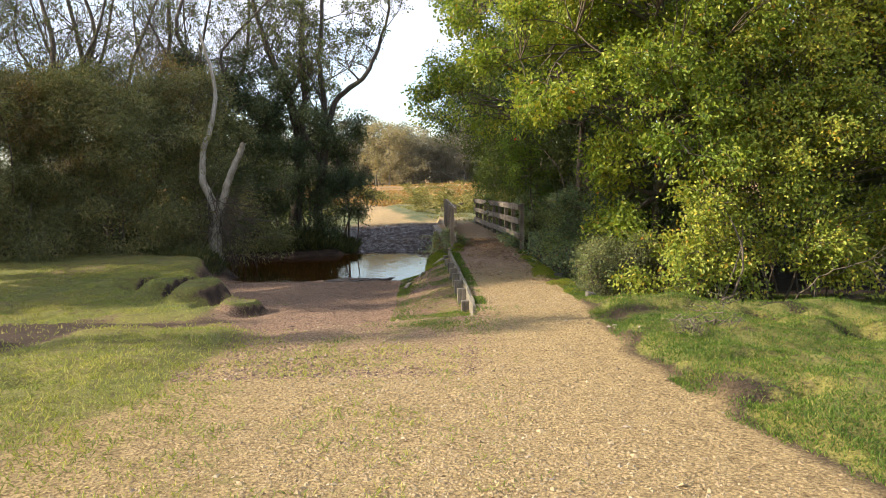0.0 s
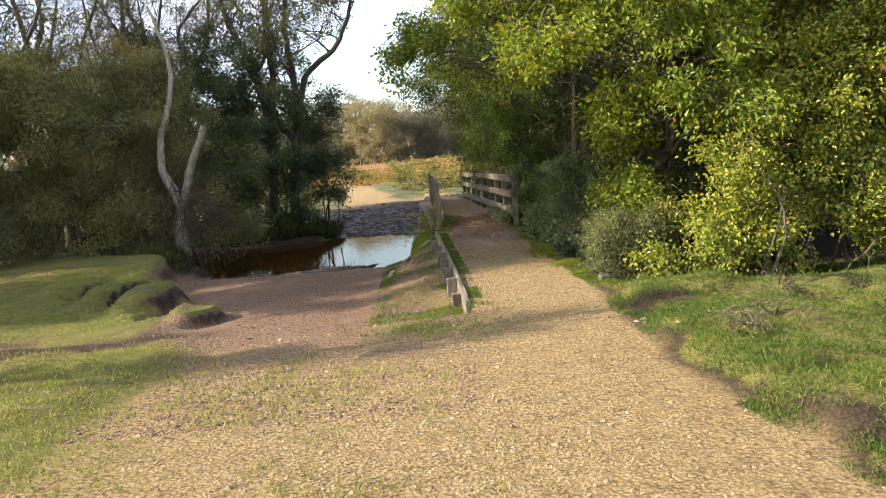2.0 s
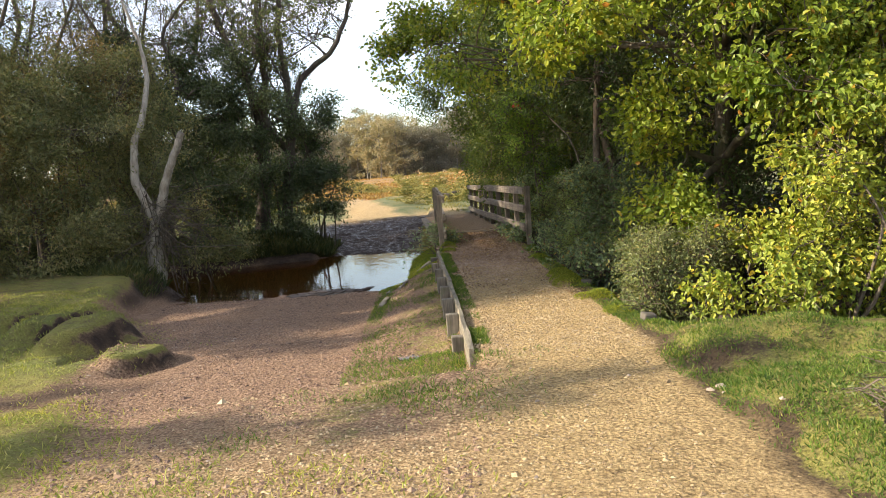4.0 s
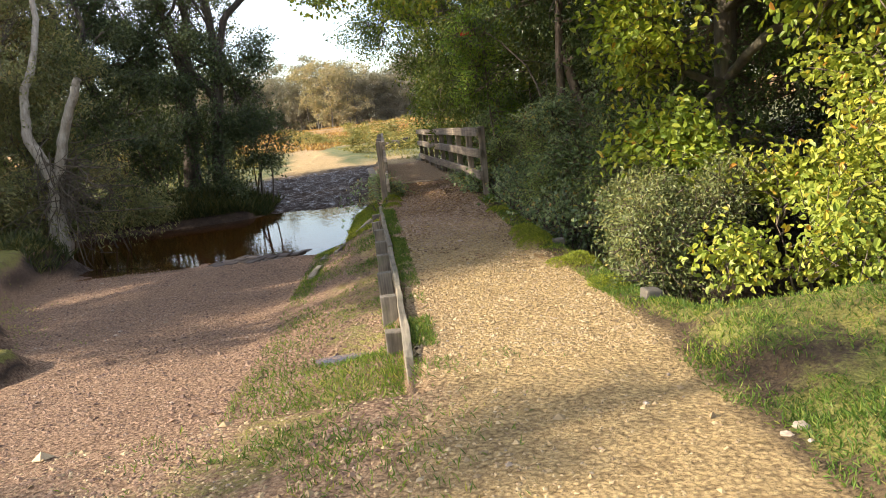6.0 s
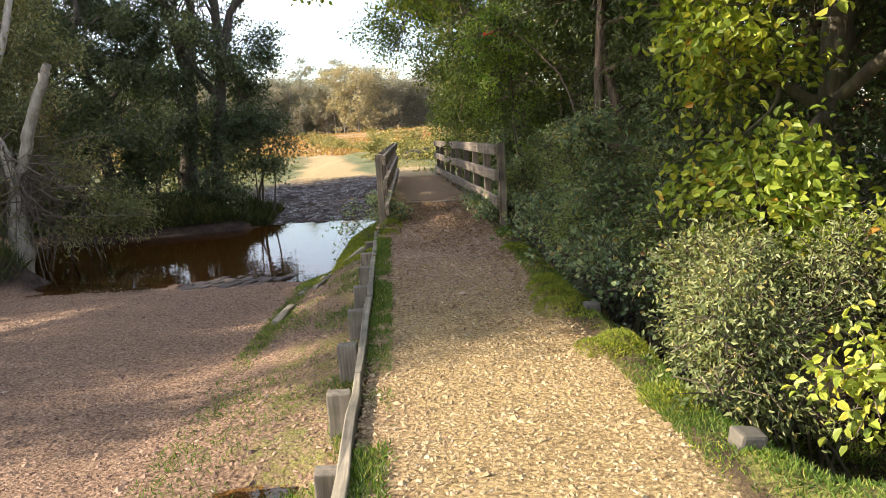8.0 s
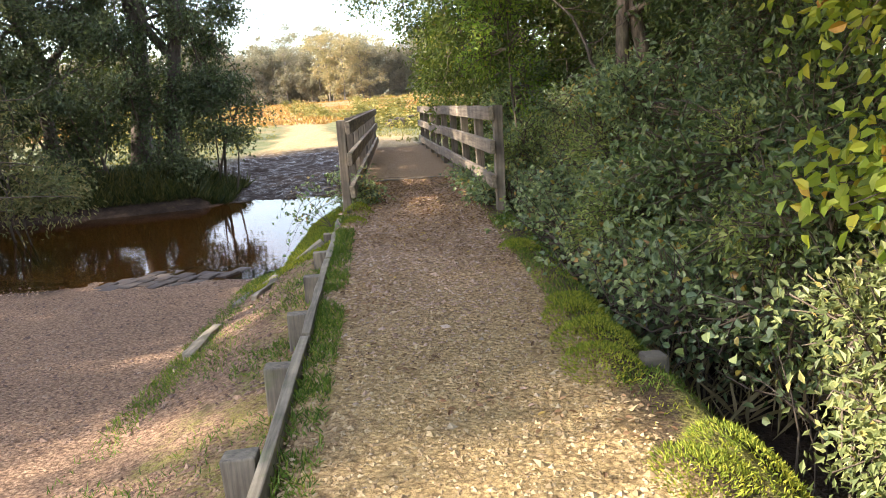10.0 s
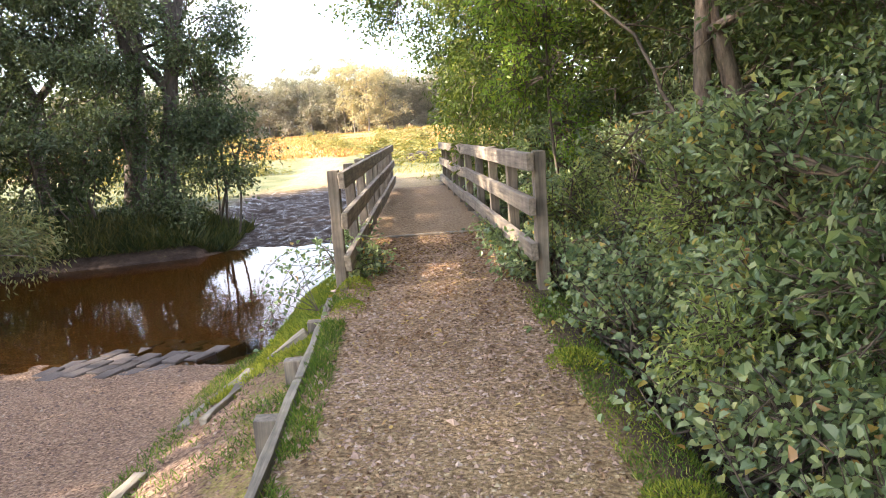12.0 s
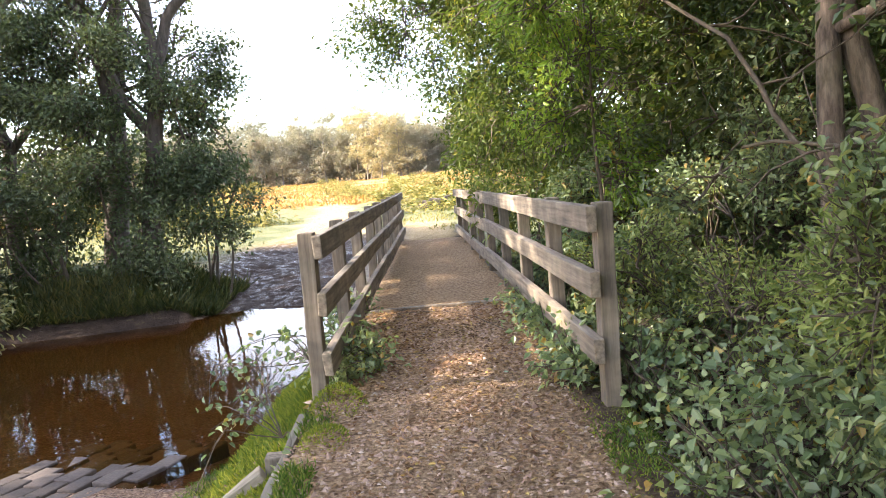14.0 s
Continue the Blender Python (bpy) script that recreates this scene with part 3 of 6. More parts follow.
def graded(lo, a, b, hi, step, growth):
    """Coordinates that are dense from a to b and coarser outwards."""
    mid = list(np.arange(a, b + step / 2, step))
    s, v = step, mid[-1]
    while v < hi:
        s *= growth
        v += s
        mid.append(v)
    s, v, low = step, mid[0], []
    while v > lo:
        s *= growth
        v -= s
        low.append(v)
    return np.array(low[::-1] + mid)


def build_ground():
    xs = graded(-900, -6.2, 4.6, 900, 0.062, 1.09)
    ys = graded(-60, 2.6, 21.0, 21.0, 0.062, 1.06)
    ys = np.concatenate([ys[ys < 21.0], graded(21.0, 21.0, 35.5, 1200, 0.12, 1.05)])
    gx, gy = np.meshgrid(xs, ys)
    gz = ground_z(gx, gy)
    nx, ny = len(xs), len(ys)
    i = (np.arange(ny - 1)[:, None] * nx + np.arange(nx - 1)[None, :]).ravel()
    me = mesh_of("ground", np.stack([gx, gy, gz], -1), np.stack([i, i + 1, i + nx + 1, i + nx], -1), 4, M_GROUND, True)
    x, y = gx.ravel(), gy.ravel()
    dzy, dzx = np.gradient(gz, ys, xs)
    slope = np.hypot(dzx, dzy).ravel()
    n1, n2, n3 = fbm(x, y, 0.7, 4, 31), fbm(x, y, 0.22, 3, 32), fbm(x, y, 2.5, 3, 33)
    kx, pr = kerb_x(y), path_right(y)
    ford = smooth(0.35, -0.25, x - kx + 0.5 * n1) * smooth(6.6, 9.4, y + 1.2 * n1) * smooth(40, 34, y)
    # The shaded path by the bridge takes the ford's pink as painted shade tint.
    ford = np.maximum(ford, smooth(12.5, 16.5, y + n1) * smooth(29, 27, y) * np.where(x > kx, 0.75, 0.85))
    left_edge = np.interp(y, [-10, 3, 6, 9, 11, 13, 16, 19.5], [-3.4, -2.6, -2.2, -2.15, -3.2, -3.2, -5.0, -5.5])
    patch = np.clip(0.5 - (x - left_edge) / 0.5, 0, 1) * (0.75 + 1.0 * n3 + 0.5 * n1)
    low = np.interp(x, [-9, -6, -4.4, -3.8, -2.2], [5.0, 6.6, 7.9, 9.6, 10.4])
    # Mud band, with the tree shadow lying over it put into the same colour.
    mud_shadow_band = smooth(-0.3, 0.4, y - low + 1.2 * n1 + 0.5 * n2) * smooth(11.2, 10.3, y + 1.5 * n1) * smooth(-2.1, -2.6, x)
    patch = patch * smooth(3.0, 6.5, y + n3) * (1 - 0.8 * mud_shadow_band) * smooth(22, 20, y)
    speckle = smooth(0.02, 0.2, n2 + 0.6 * n3 + 0.5 * n1) * smooth(0.6, -0.9, x + 0.5 * n1) * smooth(8.9, 7.6, y + 0.5 * n1) * smooth(-6.5, -2.0, x) * 0.4
    tongue = smooth(0.55, 0.1, np.abs(x - (0.0 - 0.5 * smooth(10.5, 8.5, y))) + 0.5 * n1) * smooth(7.2, 9.0, y + n1) * smooth(21, 19, y) * 0.5
    shoulder = smooth(-1.1, -0.5, x - kx + 0.6 * n1) * smooth(0.0, -0.06, x - kx) * smooth(9.2, 10.5, y) * (0.02 + 1.7 * n1 + 0.45 * smooth(12.5, 10.8, y) + 0.7 * smooth(16.6, 18.0, y))
    strip = (0.45 + 1.6 * n1) * smooth(0.15, 0.05, x - kx + 0.3 * n2) * smooth(-0.02, 0.02, x - kx) * smooth(9.9, 10.6, y) * smooth(21, 20, y) * 0.9
    right = smooth(-0.05, 0.22, x - pr + 0.35 * n1) * (0.85 + 1.7 * n1 - 0.8 * smooth(0.06, 0.2, n1 + n3 * .6) * smooth(0.7, 1.2, x - pr))
    right = right * (1 - 0.75 * smooth(10.5, 12.5, y) * smooth(0.25, 0.5, x - pr)) * (1 - smooth(10.2, 11.2, y) * (0.35 - 1.2 * n1))
    grass = np.clip(np.maximum.reduce([patch, speckle, tongue, shoulder, strip, right]), 0, 1) * (1 - 0.6 * smooth(26, 30, y))
    far_bank = smooth(-3.1, -4.0, x) * smooth(25.6, 26.6, y) * smooth(38, 33, y)
    grass = np.maximum(grass, 0.55 * far_bank * (0.7 + n1))
    mud = np.clip(trenches(x, y) + mud_shadow_band * 0.9 + 0.9 * smooth(-0.14, 0.06, x - pr + 0.3 * n1) + smooth(0.5, 0.9, x - pr) * smooth(10.2, 11.5, y) + 0.8 * far_bank + smooth(0.06, 0.2, n1 + n3 * .6) * smooth(0.7, 1.2, x - pr), 0, 1)
    churn = smooth(26.3, 27.2, y) * smooth(36.0, 33.0, y + 2 * n1) * smooth(-4.6, -3.6, x) * smooth(0.3, -0.5, x)
    dry = np.maximum(near_shore(x) - y, y - far_shore(x))
    bank = smooth(1.2, 0.5, dry) * smooth(-0.5, 0.0, dry) * smooth(-2.9, -3.5, x)
    bed = smooth(0.3, -0.3, np.maximum(near_shore(x) - y, y - far_shore(x)))
    mud = np.maximum.reduce([mud, churn, bank, bed * 0.6, smooth(1.1, 1.6, slope) * (y < 20)])
    grass = np.maximum(grass, 0.95 * smooth(0.6, 0.95, clods(x, y, fbm(x, y, 1.1, 4, 3)))) * (1 - 0.9 * trenches(x, y)) * (1 - 0.9 * smooth(1.1, 1.6, slope) * (y < 20))
    wet = np.maximum(churn, smooth(1.0, 0.1, near_shore(x) - y) * (y < 21) * 0.5) * 0.9
    track_x = np.interp(y, [26, 31, 36, 45, 58, 75, 200], [-1.5, -1.7, -2.4, -3.6, -5.2, -7.8, -22])
    half = np.interp(y, [26, 33, 40, 50, 60, 75], [2.2, 1.4, 1.0, 0.85, 0.6, 0.3])
    track = np.maximum(smooth(0.35, -0.35, np.abs(x - track_x) - half + 1.2 * n3), smooth(0.3, -0.3, np.abs(x - 0.3 - 0.06 * (30 - y)) - 0.8) * smooth(40, 33, y))
    heath = smooth(29.5, 32, y + 2 * n3) * (1 - churn) * (1 - track * smooth(26, 30, y))
    heath = np.maximum(heath, smooth(80, 100, y))
    grass = np.clip(grass * (1 - smooth(30, 36, y)), 0, 1)
    bracken = smooth(48, 72, y + 30 * n3)
    for key, v in (("ford", ford * (1 - smooth(29, 33, y))), ("grass", grass), ("mud", mud * (1 - smooth(36, 39, y))), ("wet", wet), ("heath", heath), ("bracken", bracken)):
        a = me.attributes.new(key, "FLOAT", "POINT")
        a.data.foreach_set("value", np.clip(v, 0, 1).astype(np.float32))
    return tagged(new("ground", me), "tan flint gravel track with turf verges and a muddy ford", "ground", kind="structure")


build_ground()


def build_water():
    xs = np.concatenate([np.arange(-26, -6, 2.0), np.arange(-6, 1.0, 0.5), np.arange(1, 13, 2.0)])
    v, f = [], []
    for x in xs:
        v += [(x, float(near_shore(x)) - 1.2, WATER_Z), (x, float(far_shore(x)) + 1.2, WATER_Z)]
    for i in range(len(xs) - 1):
        f.append((2 * i, 2 * i + 2, 2 * i + 3, 2 * i + 1))
    tagged(new("water", mesh_of("water", v, f, 4, M_WATER)), "still peaty brown stream water reflecting the sky", "water", kind="structure")
    a = np.arange(14) * 2 * np.pi / 14
    rim = [(-0.1 + 0.2 * math.cos(t) * (1 + 0.2 * math.sin(3 * t)), 11.17 + 0.12 * math.sin(t), float(ground_z(-0.05, 11.2)) + 0.03) for t in a]
    me = bpy.data.meshes.new("puddle")
    me.from_pydata(rim, [], [list(range(14))])
    me.materials.append(M_WATER)
    tagged(new("puddle", me), "small puddle in the gravel by the timber edging", "puddle", kind="structure")


build_water()


def gz(x, y):
    return float(ground_z(x, y))


# ---------------------------------------------------------------- trees and shrubs
def curve(a, b, sag=0.0, bend=0.12, k=6):
    """A slightly wandering line of k points from a to b."""
    a, b = np.asarray(a, float), np.asarray(b, float)
    t = np.linspace(0, 1, k)[:, None]
    length = np.linalg.norm(b - a)
    swing = rng.normal(0, bend * length, 3)
    p = a + (b - a) * t + np.sin(np.pi * t) * swing + np.sin(2 * np.pi * t) * rng.normal(0, bend * length * 0.4, 3)
    p[:, 2] += (sag * length * np.sin(np.pi * t))[:, 0]
    return p


def sprays(lobes, count, shell=0.5, clump=0.36, gap=0.62):
    """Points on clumps that stand out of a set of lobes (cx, cy, cz, rx, ry, rz), shared out by area, with outward directions."""
    L = np.array(lobes, float)
    area = (L[:, 3] * L[:, 4] + L[:, 3] * L[:, 5] + L[:, 4] * L[:, 5])
    centres, ways, sizes = [], [], []
    for row, a in zip(L, area):
        m = int(max(5, gap * a / clump ** 2))
        d = unit(rng.normal(size=(m, 3)))
        r = shell + (1 - shell) * rng.random(m) ** 0.5 + 0.1 * rng.normal(size=m)
        centres.append(row[:3] + d * r[:, None] * row[3:6])
        ways.append(unit(d / row[3:6]))
        sizes.append(clump * rng.uniform(0.6, 1.35, m))
    C, W, S = np.concatenate(centres), np.concatenate(ways), np.concatenate(sizes)
    pick = rng.choice(len(C), count, p=S ** 2 / (S ** 2).sum())
    d = unit(rng.normal(size=(count, 3)) + 0.75 * W[pick] + np.array([0, 0, 0.35]))
    c = C[pick] + d * (S[pick] * rng.uniform(0.55, 1.05, count))[:, None] * np.array([1, 1, 0.72])
    return c, unit(0.6 * d + 0.4 * W[pick]), pick


def plant(name, label, category, base, lobes, n_sprays, per_spray, leaf, width, leaves, bark, trunk=None, stems=0, stem_r=0.03,
          spray_len=0.4, spread=0.1, droop=0.0, shell=0.5, broad=False, group="", limb_r=None, clump=0.36, twigged=1.0, gap=0.62):
    """A tree or shrub: trunk, limbs or stems, fine twigs, and a crown of single leaves. Lobes are in world metres."""
    base = np.asarray(base, float)
    ob = thing(name, base, label, category, group)
    L = np.array(lobes, float)
    nodes = []
    if trunk:
        radius, top = trunk
        top = np.asarray(top, float)
        wood = Tubes()
        s = np.linspace(0, 1, 12)[:, None]
        foot = base - (0, 0, 0.15)
        pts = foot + (top - foot) * s + 0.012 * np.linalg.norm(top - foot) * np.sin(s * 7.0 + base[0] * 3.1) * np.array([1.0, 0.6, 0.0]) * s * (1 - s) * 4
        rad = radius * np.linspace(1.0, 0.3, 12)
        rad[0] *= 1.5
        rad[1] *= 1.15
        wood.add(pts - base, rad, 11, 0.05)
        part("trunk", wood.mesh(name + "_trunk", bark), ob)
        nodes += list(pts[4:])
        for c in L:
            limb = Tubes()
            under = [q for q in pts[3:] if q[2] < c[2] - 0.2] or [pts[3]]
            lim = curve(under[-1], c[:3], 0.06, 0.07, 8)
            r0 = (limb_r or radius * 0.4)
            limb.add(lim - base, r0 * np.linspace(1, 0.25, 8), 7, 0.05)
            nodes += list(lim[2:])
            for j in range(4):
                e = c[:3] + unit(rng.normal(size=3)) * c[3:6] * 0.75
                sub = curve(lim[4], e, 0.05, 0.1, 6)
                limb.add(sub - base, r0 * 0.4 * np.linspace(1, 0.2, 6), 5)
                nodes += list(sub[1:])
            part("limb", limb.mesh(name + "_limb", bark), ob)
    for s in range(stems):
        c = L[s % len(L)]
        foot = np.array([c[0] + rng.normal(0, .35) * c[3], c[1] + rng.normal(0, .3) * c[4], 0])
        if foot[1] > 9.5 and kerb_x(foot[1]) - 0.3 < foot[0] < path_right(foot[1]) + 0.5:
            foot[0] = path_right(foot[1]) + rng.uniform(0.5, 1.0)
        foot[2] = gz(foot[0], foot[1]) - 0.05
        e = c[:3] + unit(rng.normal(size=3) + (0, 0, 0.8)) * c[3:6] * rng.uniform(0.3, 0.8)
        st = curve(foot, e, 0.1, 0.09, 8)
        stem = Tubes()
        stem.add(st - base, stem_r * rng.uniform(0.6, 1.3) * np.linspace(1, 0.25, 8), 6)
        part("stem", stem.mesh(name + "_stem", bark), ob)
        nodes += list(st[2:])
    c, out, pick = sprays(L, n_sprays, shell, clump, gap)
    d = unit(out + rng.normal(0, 0.4, (n_sprays, 3)) + np.array([0, 0, -droop]))
    twigs = Tubes()
    N = np.array(nodes) if nodes else None
    for i in range(n_sprays):
        if rng.random() > twigged:
            continue
        a = c[i] - d[i] * spray_len * 0.6
        if N is not None and i % 4 == 0:
            near = N[np.argmin(((N - a) ** 2).sum(1))]
            tw = np.concatenate([curve(near, a, 0.04, 0.06, 4)[:-1], curve(a, c[i] + d[i] * spray_len * 0.5, 0, 0.05, 3)])
            twigs.add(tw - base, np.linspace(0.011, 0.003, len(tw)), 3)
        else:
            twigs.add(curve(a, c[i] + d[i] * spray_len * 0.5, 0, 0.06, 3) - base, (0.006, 0.004, 0.002), 3)
    if twigs.v:
        tagged(part("twig", twigs.mesh(name + "_twig", M_TWIG), ob), kind="stuff")
    n = n_sprays * per_spray
    ci, di, oi = np.repeat(c, per_spray, 0), np.repeat(d, per_spray, 0), np.repeat(out, per_spray, 0)
    along = rng.uniform(-0.5, 0.55, n)[:, None] * spray_len
    pos = ci + di * along + rng.normal(0, spread, (n, 3)) * np.array([1, 1, 0.7])
    ld = unit(di * 0.6 + rng.normal(0, 0.55, (n, 3)) + np.array([0, 0, -0.25 - droop]))
    nr = unit(np.array([0, 0, 0.4]) + oi * 0.65 + rng.normal(0, 0.5, (n, 3)))
    size = leaf * rng.uniform(0.65, 1.25, n)
    tagged(part("crown" if trunk else "foliage", leaf_mesh(name + "_leaves", pos - base, ld, nr, size, size * width, leaves, broad), ob), kind="stuff")
    return ob


def limbed_tree(name, label, foot, stems, limbs, reach, leafy, group, low=0.3, leaf=0.075, leaves=None, bark=None):
    """A tree of crooked stems (points, radius) whose limbs fork into fine bare twigs with scattered leaves."""
    base = np.array([foot[0], foot[1], gz(*foot)])
    ob = thing(name, base, label, "tree", group)
    bark, leaves = bark or M_ALDERBARK, leaves or M_ALDER
    twigs, tips = Tubes(), []

    def grow(tube, p, d, length, r, depth):
        k = 6
        pts = [np.array(p)]
        for i in range(k - 1):
            d = unit(d + rng.normal(0, 0.2, 3) + np.array([0, 0, 0.1]))
            pts.append(pts[-1] + d * length / (k - 1))
        pts = np.array(pts)
        (tube if depth < 2 else twigs).add(pts - base, r * np.linspace(1, 0.35, k), 5 if depth < 2 else 3)
        if depth == 3:
            tips.append(pts[2:])
            return
        for i in range(4 if depth < 2 else 5):
            f = rng.uniform(0.3, 1.0) if i else 1.0
            at = np.array([np.interp(f * (k - 1), np.arange(k), pts[:, a]) for a in range(3)])
            grow(tube, at, unit(d + rng.normal(0, 0.65, 3)), length * rng.uniform(0.45, 0.72), r * (0.42 if i else 0.5) + 0.0015, depth + 1)

    for pts, r in stems:
        p = np.array(pts, float)
        t = np.linspace(0, len(p) - 1, 4 * len(p))
        j = np.arange(len(p))
        q = np.stack([np.interp(t, j, p[:, a]) for a in range(3)], 1)
        q[1:-1] = (q[:-2] + q[1:-1] * 2 + q[2:]) / 4 + rng.normal(0, 0.02, (len(q) - 2, 3))
        rad = np.maximum(r * np.linspace(1, 0.22, len(q)), 0.02)
        if stems[0][1] == r:
            rad[:2] *= 1.35
        w = Tubes()
        w.add(q - base, rad, 10, 0.06)
        part("trunk" if stems[0][1] == r else "fork", w.mesh(name + "_trunk", bark), ob)
        for i in range(limbs):
            f = low + (1 - low) * (i + rng.random()) / limbs
            c = f * (len(q) - 1)
            at = np.array([np.interp(c, np.arange(len(q)), q[:, a]) for a in range(3)])
            side = rng.uniform(0, 2 * np.pi)
            w = Tubes()
            grow(w, at, unit(np.array([np.cos(side), 0.7 * np.sin(side), rng.uniform(0.1, 0.9)])), reach * (1.15 - 0.5 * f) * rng.uniform(0.7, 1.2), max(0.35 * np.interp(c, np.arange(len(q)), rad), 0.014), 0)
            part("limb", w.mesh(name + "_limb", bark), ob)
    tagged(part("twig", twigs.mesh(name + "_twig", M_TWIG), ob), kind="stuff")
    T = np.concatenate([t for t in tips if rng.random() < leafy])
    T = np.repeat(T, 2, 0)
    T = T + rng.normal(0, 0.07, T.shape)
    n = len(T)
    size = leaf * rng.uniform(0.6, 1.25, n)
    d = unit(rng.normal(0, 0.6, (n, 3)) + np.array([0, 0, -0.2]))
    tagged(part("crown", leaf_mesh(name + "_leaves", T - base, d, unit(rng.normal(0, 0.6, (n, 3)) + np.array([0, 0, 0.6])), size, size * 0.75, leaves, True), ob), kind="stuff")
    return ob


def tuft_patch(name, label, category, xy, height, spread_h, mat, blades=1, width=0.006, lean=0.5, kind="stuff", zlift=0.0):
    """Blades standing on the ground at the given plan positions."""
    x, y = xy[:, 0], xy[:, 1]
    z = ground_z(x, y) - 0.005 + zlift
    n = len(x)
    h = height * rng.uniform(1 - spread_h, 1 + spread_h, n)
    d = unit(np.stack([rng.normal(0, lean, n), rng.normal(0, lean, n), np.ones(n)], 1))
    me = leaf_mesh(name, np.stack([x, y, z], 1), d, rng.normal(size=(n, 3)), h, width, mat)
    return tagged(new(name, me), label, category, kind=kind)


# ---------------------------------------------------------------- the footbridge
def footbridge():
    ob = thing("footbridge", (0.9, 20.7, 0.0), "weathered timber footbridge with three-rail fences over the stream", "bridge")
    o = np.array([0.9, 20.7, 0.0])
    slope = -0.048
    turn = math.atan(-slope)

    def place(name, me, parent, at, rot=turn):
        p = part(name, me, parent)
        p.location = np.asarray(at) - o
        p.rotation_euler = (0, 0, rot)
        return p

    def line(x0, y0, y):
        return x0 + slope * (y - y0)

    deck_len = 7.0
    plank = box_mesh("plank", (1.72, 0.19, 0.05), M_TIMBER_Y, 0.006)
    for i in range(int(deck_len / 0.2)):
        y = 20.72 + i * 0.2
        place("plank", plank, ob, (line(0.83, 20.7, y), y, 0.125))
    for dx in (-0.6, 0.6):
        place("beam", box_mesh("beam", (0.2, deck_len + 0.6, 0.25), M_TIMBER_Y, 0.01), ob, (line(0.83 + dx, 20.7, 24.2), 24.2, -0.03))
    place("end_board", box_mesh("end_board", (1.75, 0.07, 0.22), M_TIMBER_Y, 0.01, 0.004, 3), ob, (0.85, 20.62, 0.056))
    for x0, y0, face, lead, up in ((0.19, 18.0, 1, -0.013, 0.0), (1.68, 17.55, -1, -0.05, 0.06)):
        rail_ob = new("railing")
        rail_ob.parent = ob
        step, count = 1.32, 8
        for i in range(count + 1):
            y = y0 + i * step
            x = x0 + lead * (y - y0)
            g = min(gz(x, y), 0.12) - 0.1
            top = 1.03 + up * (1 - i / 8) - 0.004 * i
            p = part("post", box_mesh("post", (0.085, 0.11, top - g), M_TIMBER_Z, 0.008, 0.003, i), rail_ob)
            p.location = np.array([x, y, (top + g) / 2]) - o
            p.rotation_euler = (rng.normal(0, 0.008), rng.normal(0, 0.008), -math.atan(lead))
        length = step * 4 + 0.04
        for k in range(2):
            for j, z in enumerate((0.96, 0.65, 0.33)):
                ym = y0 + step * (2 + 4 * k)
                xm = x0 + lead * (ym - y0) + face * 0.07
                first = 0.1 if k == 0 else 0.0
                r = part("rail", box_mesh("rail", (0.05, length + first, 0.125), M_TIMBER_Y, 0.008, 0.003, 7 * k + j), rail_ob)
                r.location = np.array([xm, ym - first / 2, z + up * (0.75 - 0.5 * k) + rng.normal(0, 0.005) - 0.012 * k]) - o
                r.rotation_euler = (-up * 0.5 / (4 * step) + rng.normal(0, 0.001), rng.normal(0, 0.02), -math.atan(lead))
    return ob


footbridge()


def grit_on_deck():
    """Sand trodden over the boards."""
    xs, ys = np.linspace(-0.78, 0.78, 24), np.arange(20.64, 28.0, 0.1)
    gx, gy = np.meshgrid(xs, ys)
    z = 0.16 + 0.02 * fbm(gx, gy, 0.3, 3, 71) + 0.006 - 0.03 * (np.abs(gx) / 0.78) ** 6
    gx = gx + 0.83 - 0.048 * (gy - 20.7)
    nx, ny = len(xs), len(ys)
    i = (np.arange(ny - 1)[:, None] * nx + np.arange(nx - 1)[None, :]).ravel()
    me = mesh_of("deck_grit", np.stack([gx, gy, z], -1), np.stack([i, i + 1, i + nx + 1, i + nx], -1), 4, M_GROUND, True)
    tint = me.attributes.new("ford", "FLOAT", "POINT")
    tint.data.foreach_set("value", np.full(len(me.vertices), 0.7, np.float32))
    tagged(new("deck_grit", me), "pale trodden sand covering the bridge boards", "sand", kind="stuff")


grit_on_deck()


def timber_edging():
    ob = thing("timber_edging", (0.3, 13.5, 0.0), "weathered timber edging board with square posts along the causeway", "edging")
    o = np.array([0.3, 13.5, 0.0])
    for i, (y, tilt) in enumerate(((10.85, 0.05), (11.65, 0.0), (12.5, -0.02), (13.45, 0.02), (14.4, 0.0), (15.4, 0.03), (16.45, -0.02), (17.5, 0.02), (18.25, 0.04))):
        top = (-0.02, 0.04, 0.06, 0.06, 0.05, 0.05, 0.02, 0.0, -0.12)[i]
        p = part("post", box_mesh("edging_post", (0.12, 0.1, 0.75), M_KERB_Z, 0.008, 0.004, 40 + i), ob)
        p.location = np.array([float(kerb_x(y)) - 0.1, y, top - 0.375]) - o
        p.rotation_euler = (tilt * 0.6, tilt, 0.05)
    ends = (10.02, 11.9, 13.9, 15.9, 17.9)
    for i in range(4):
        a, b = ends[i], ends[i + 1]
        xa, xb = float(kerb_x(a)) - 0.015, float(kerb_x(b)) - 0.015
        p = part("board", box_mesh("edging_board", (0.045, b - a - 0.01, 0.24), M_KERB_Y, 0.006, 0.007, 60 + i), ob)
        p.location = np.array([(xa + xb) / 2, (a + b) / 2, (-0.075, -0.06, -0.05, -0.04)[i]]) - o
        p.rotation_euler = ((0.012, 0.0, -0.004, 0.004)[i], 0, math.atan2(xa - xb, b - a))
    return ob


timber_edging()


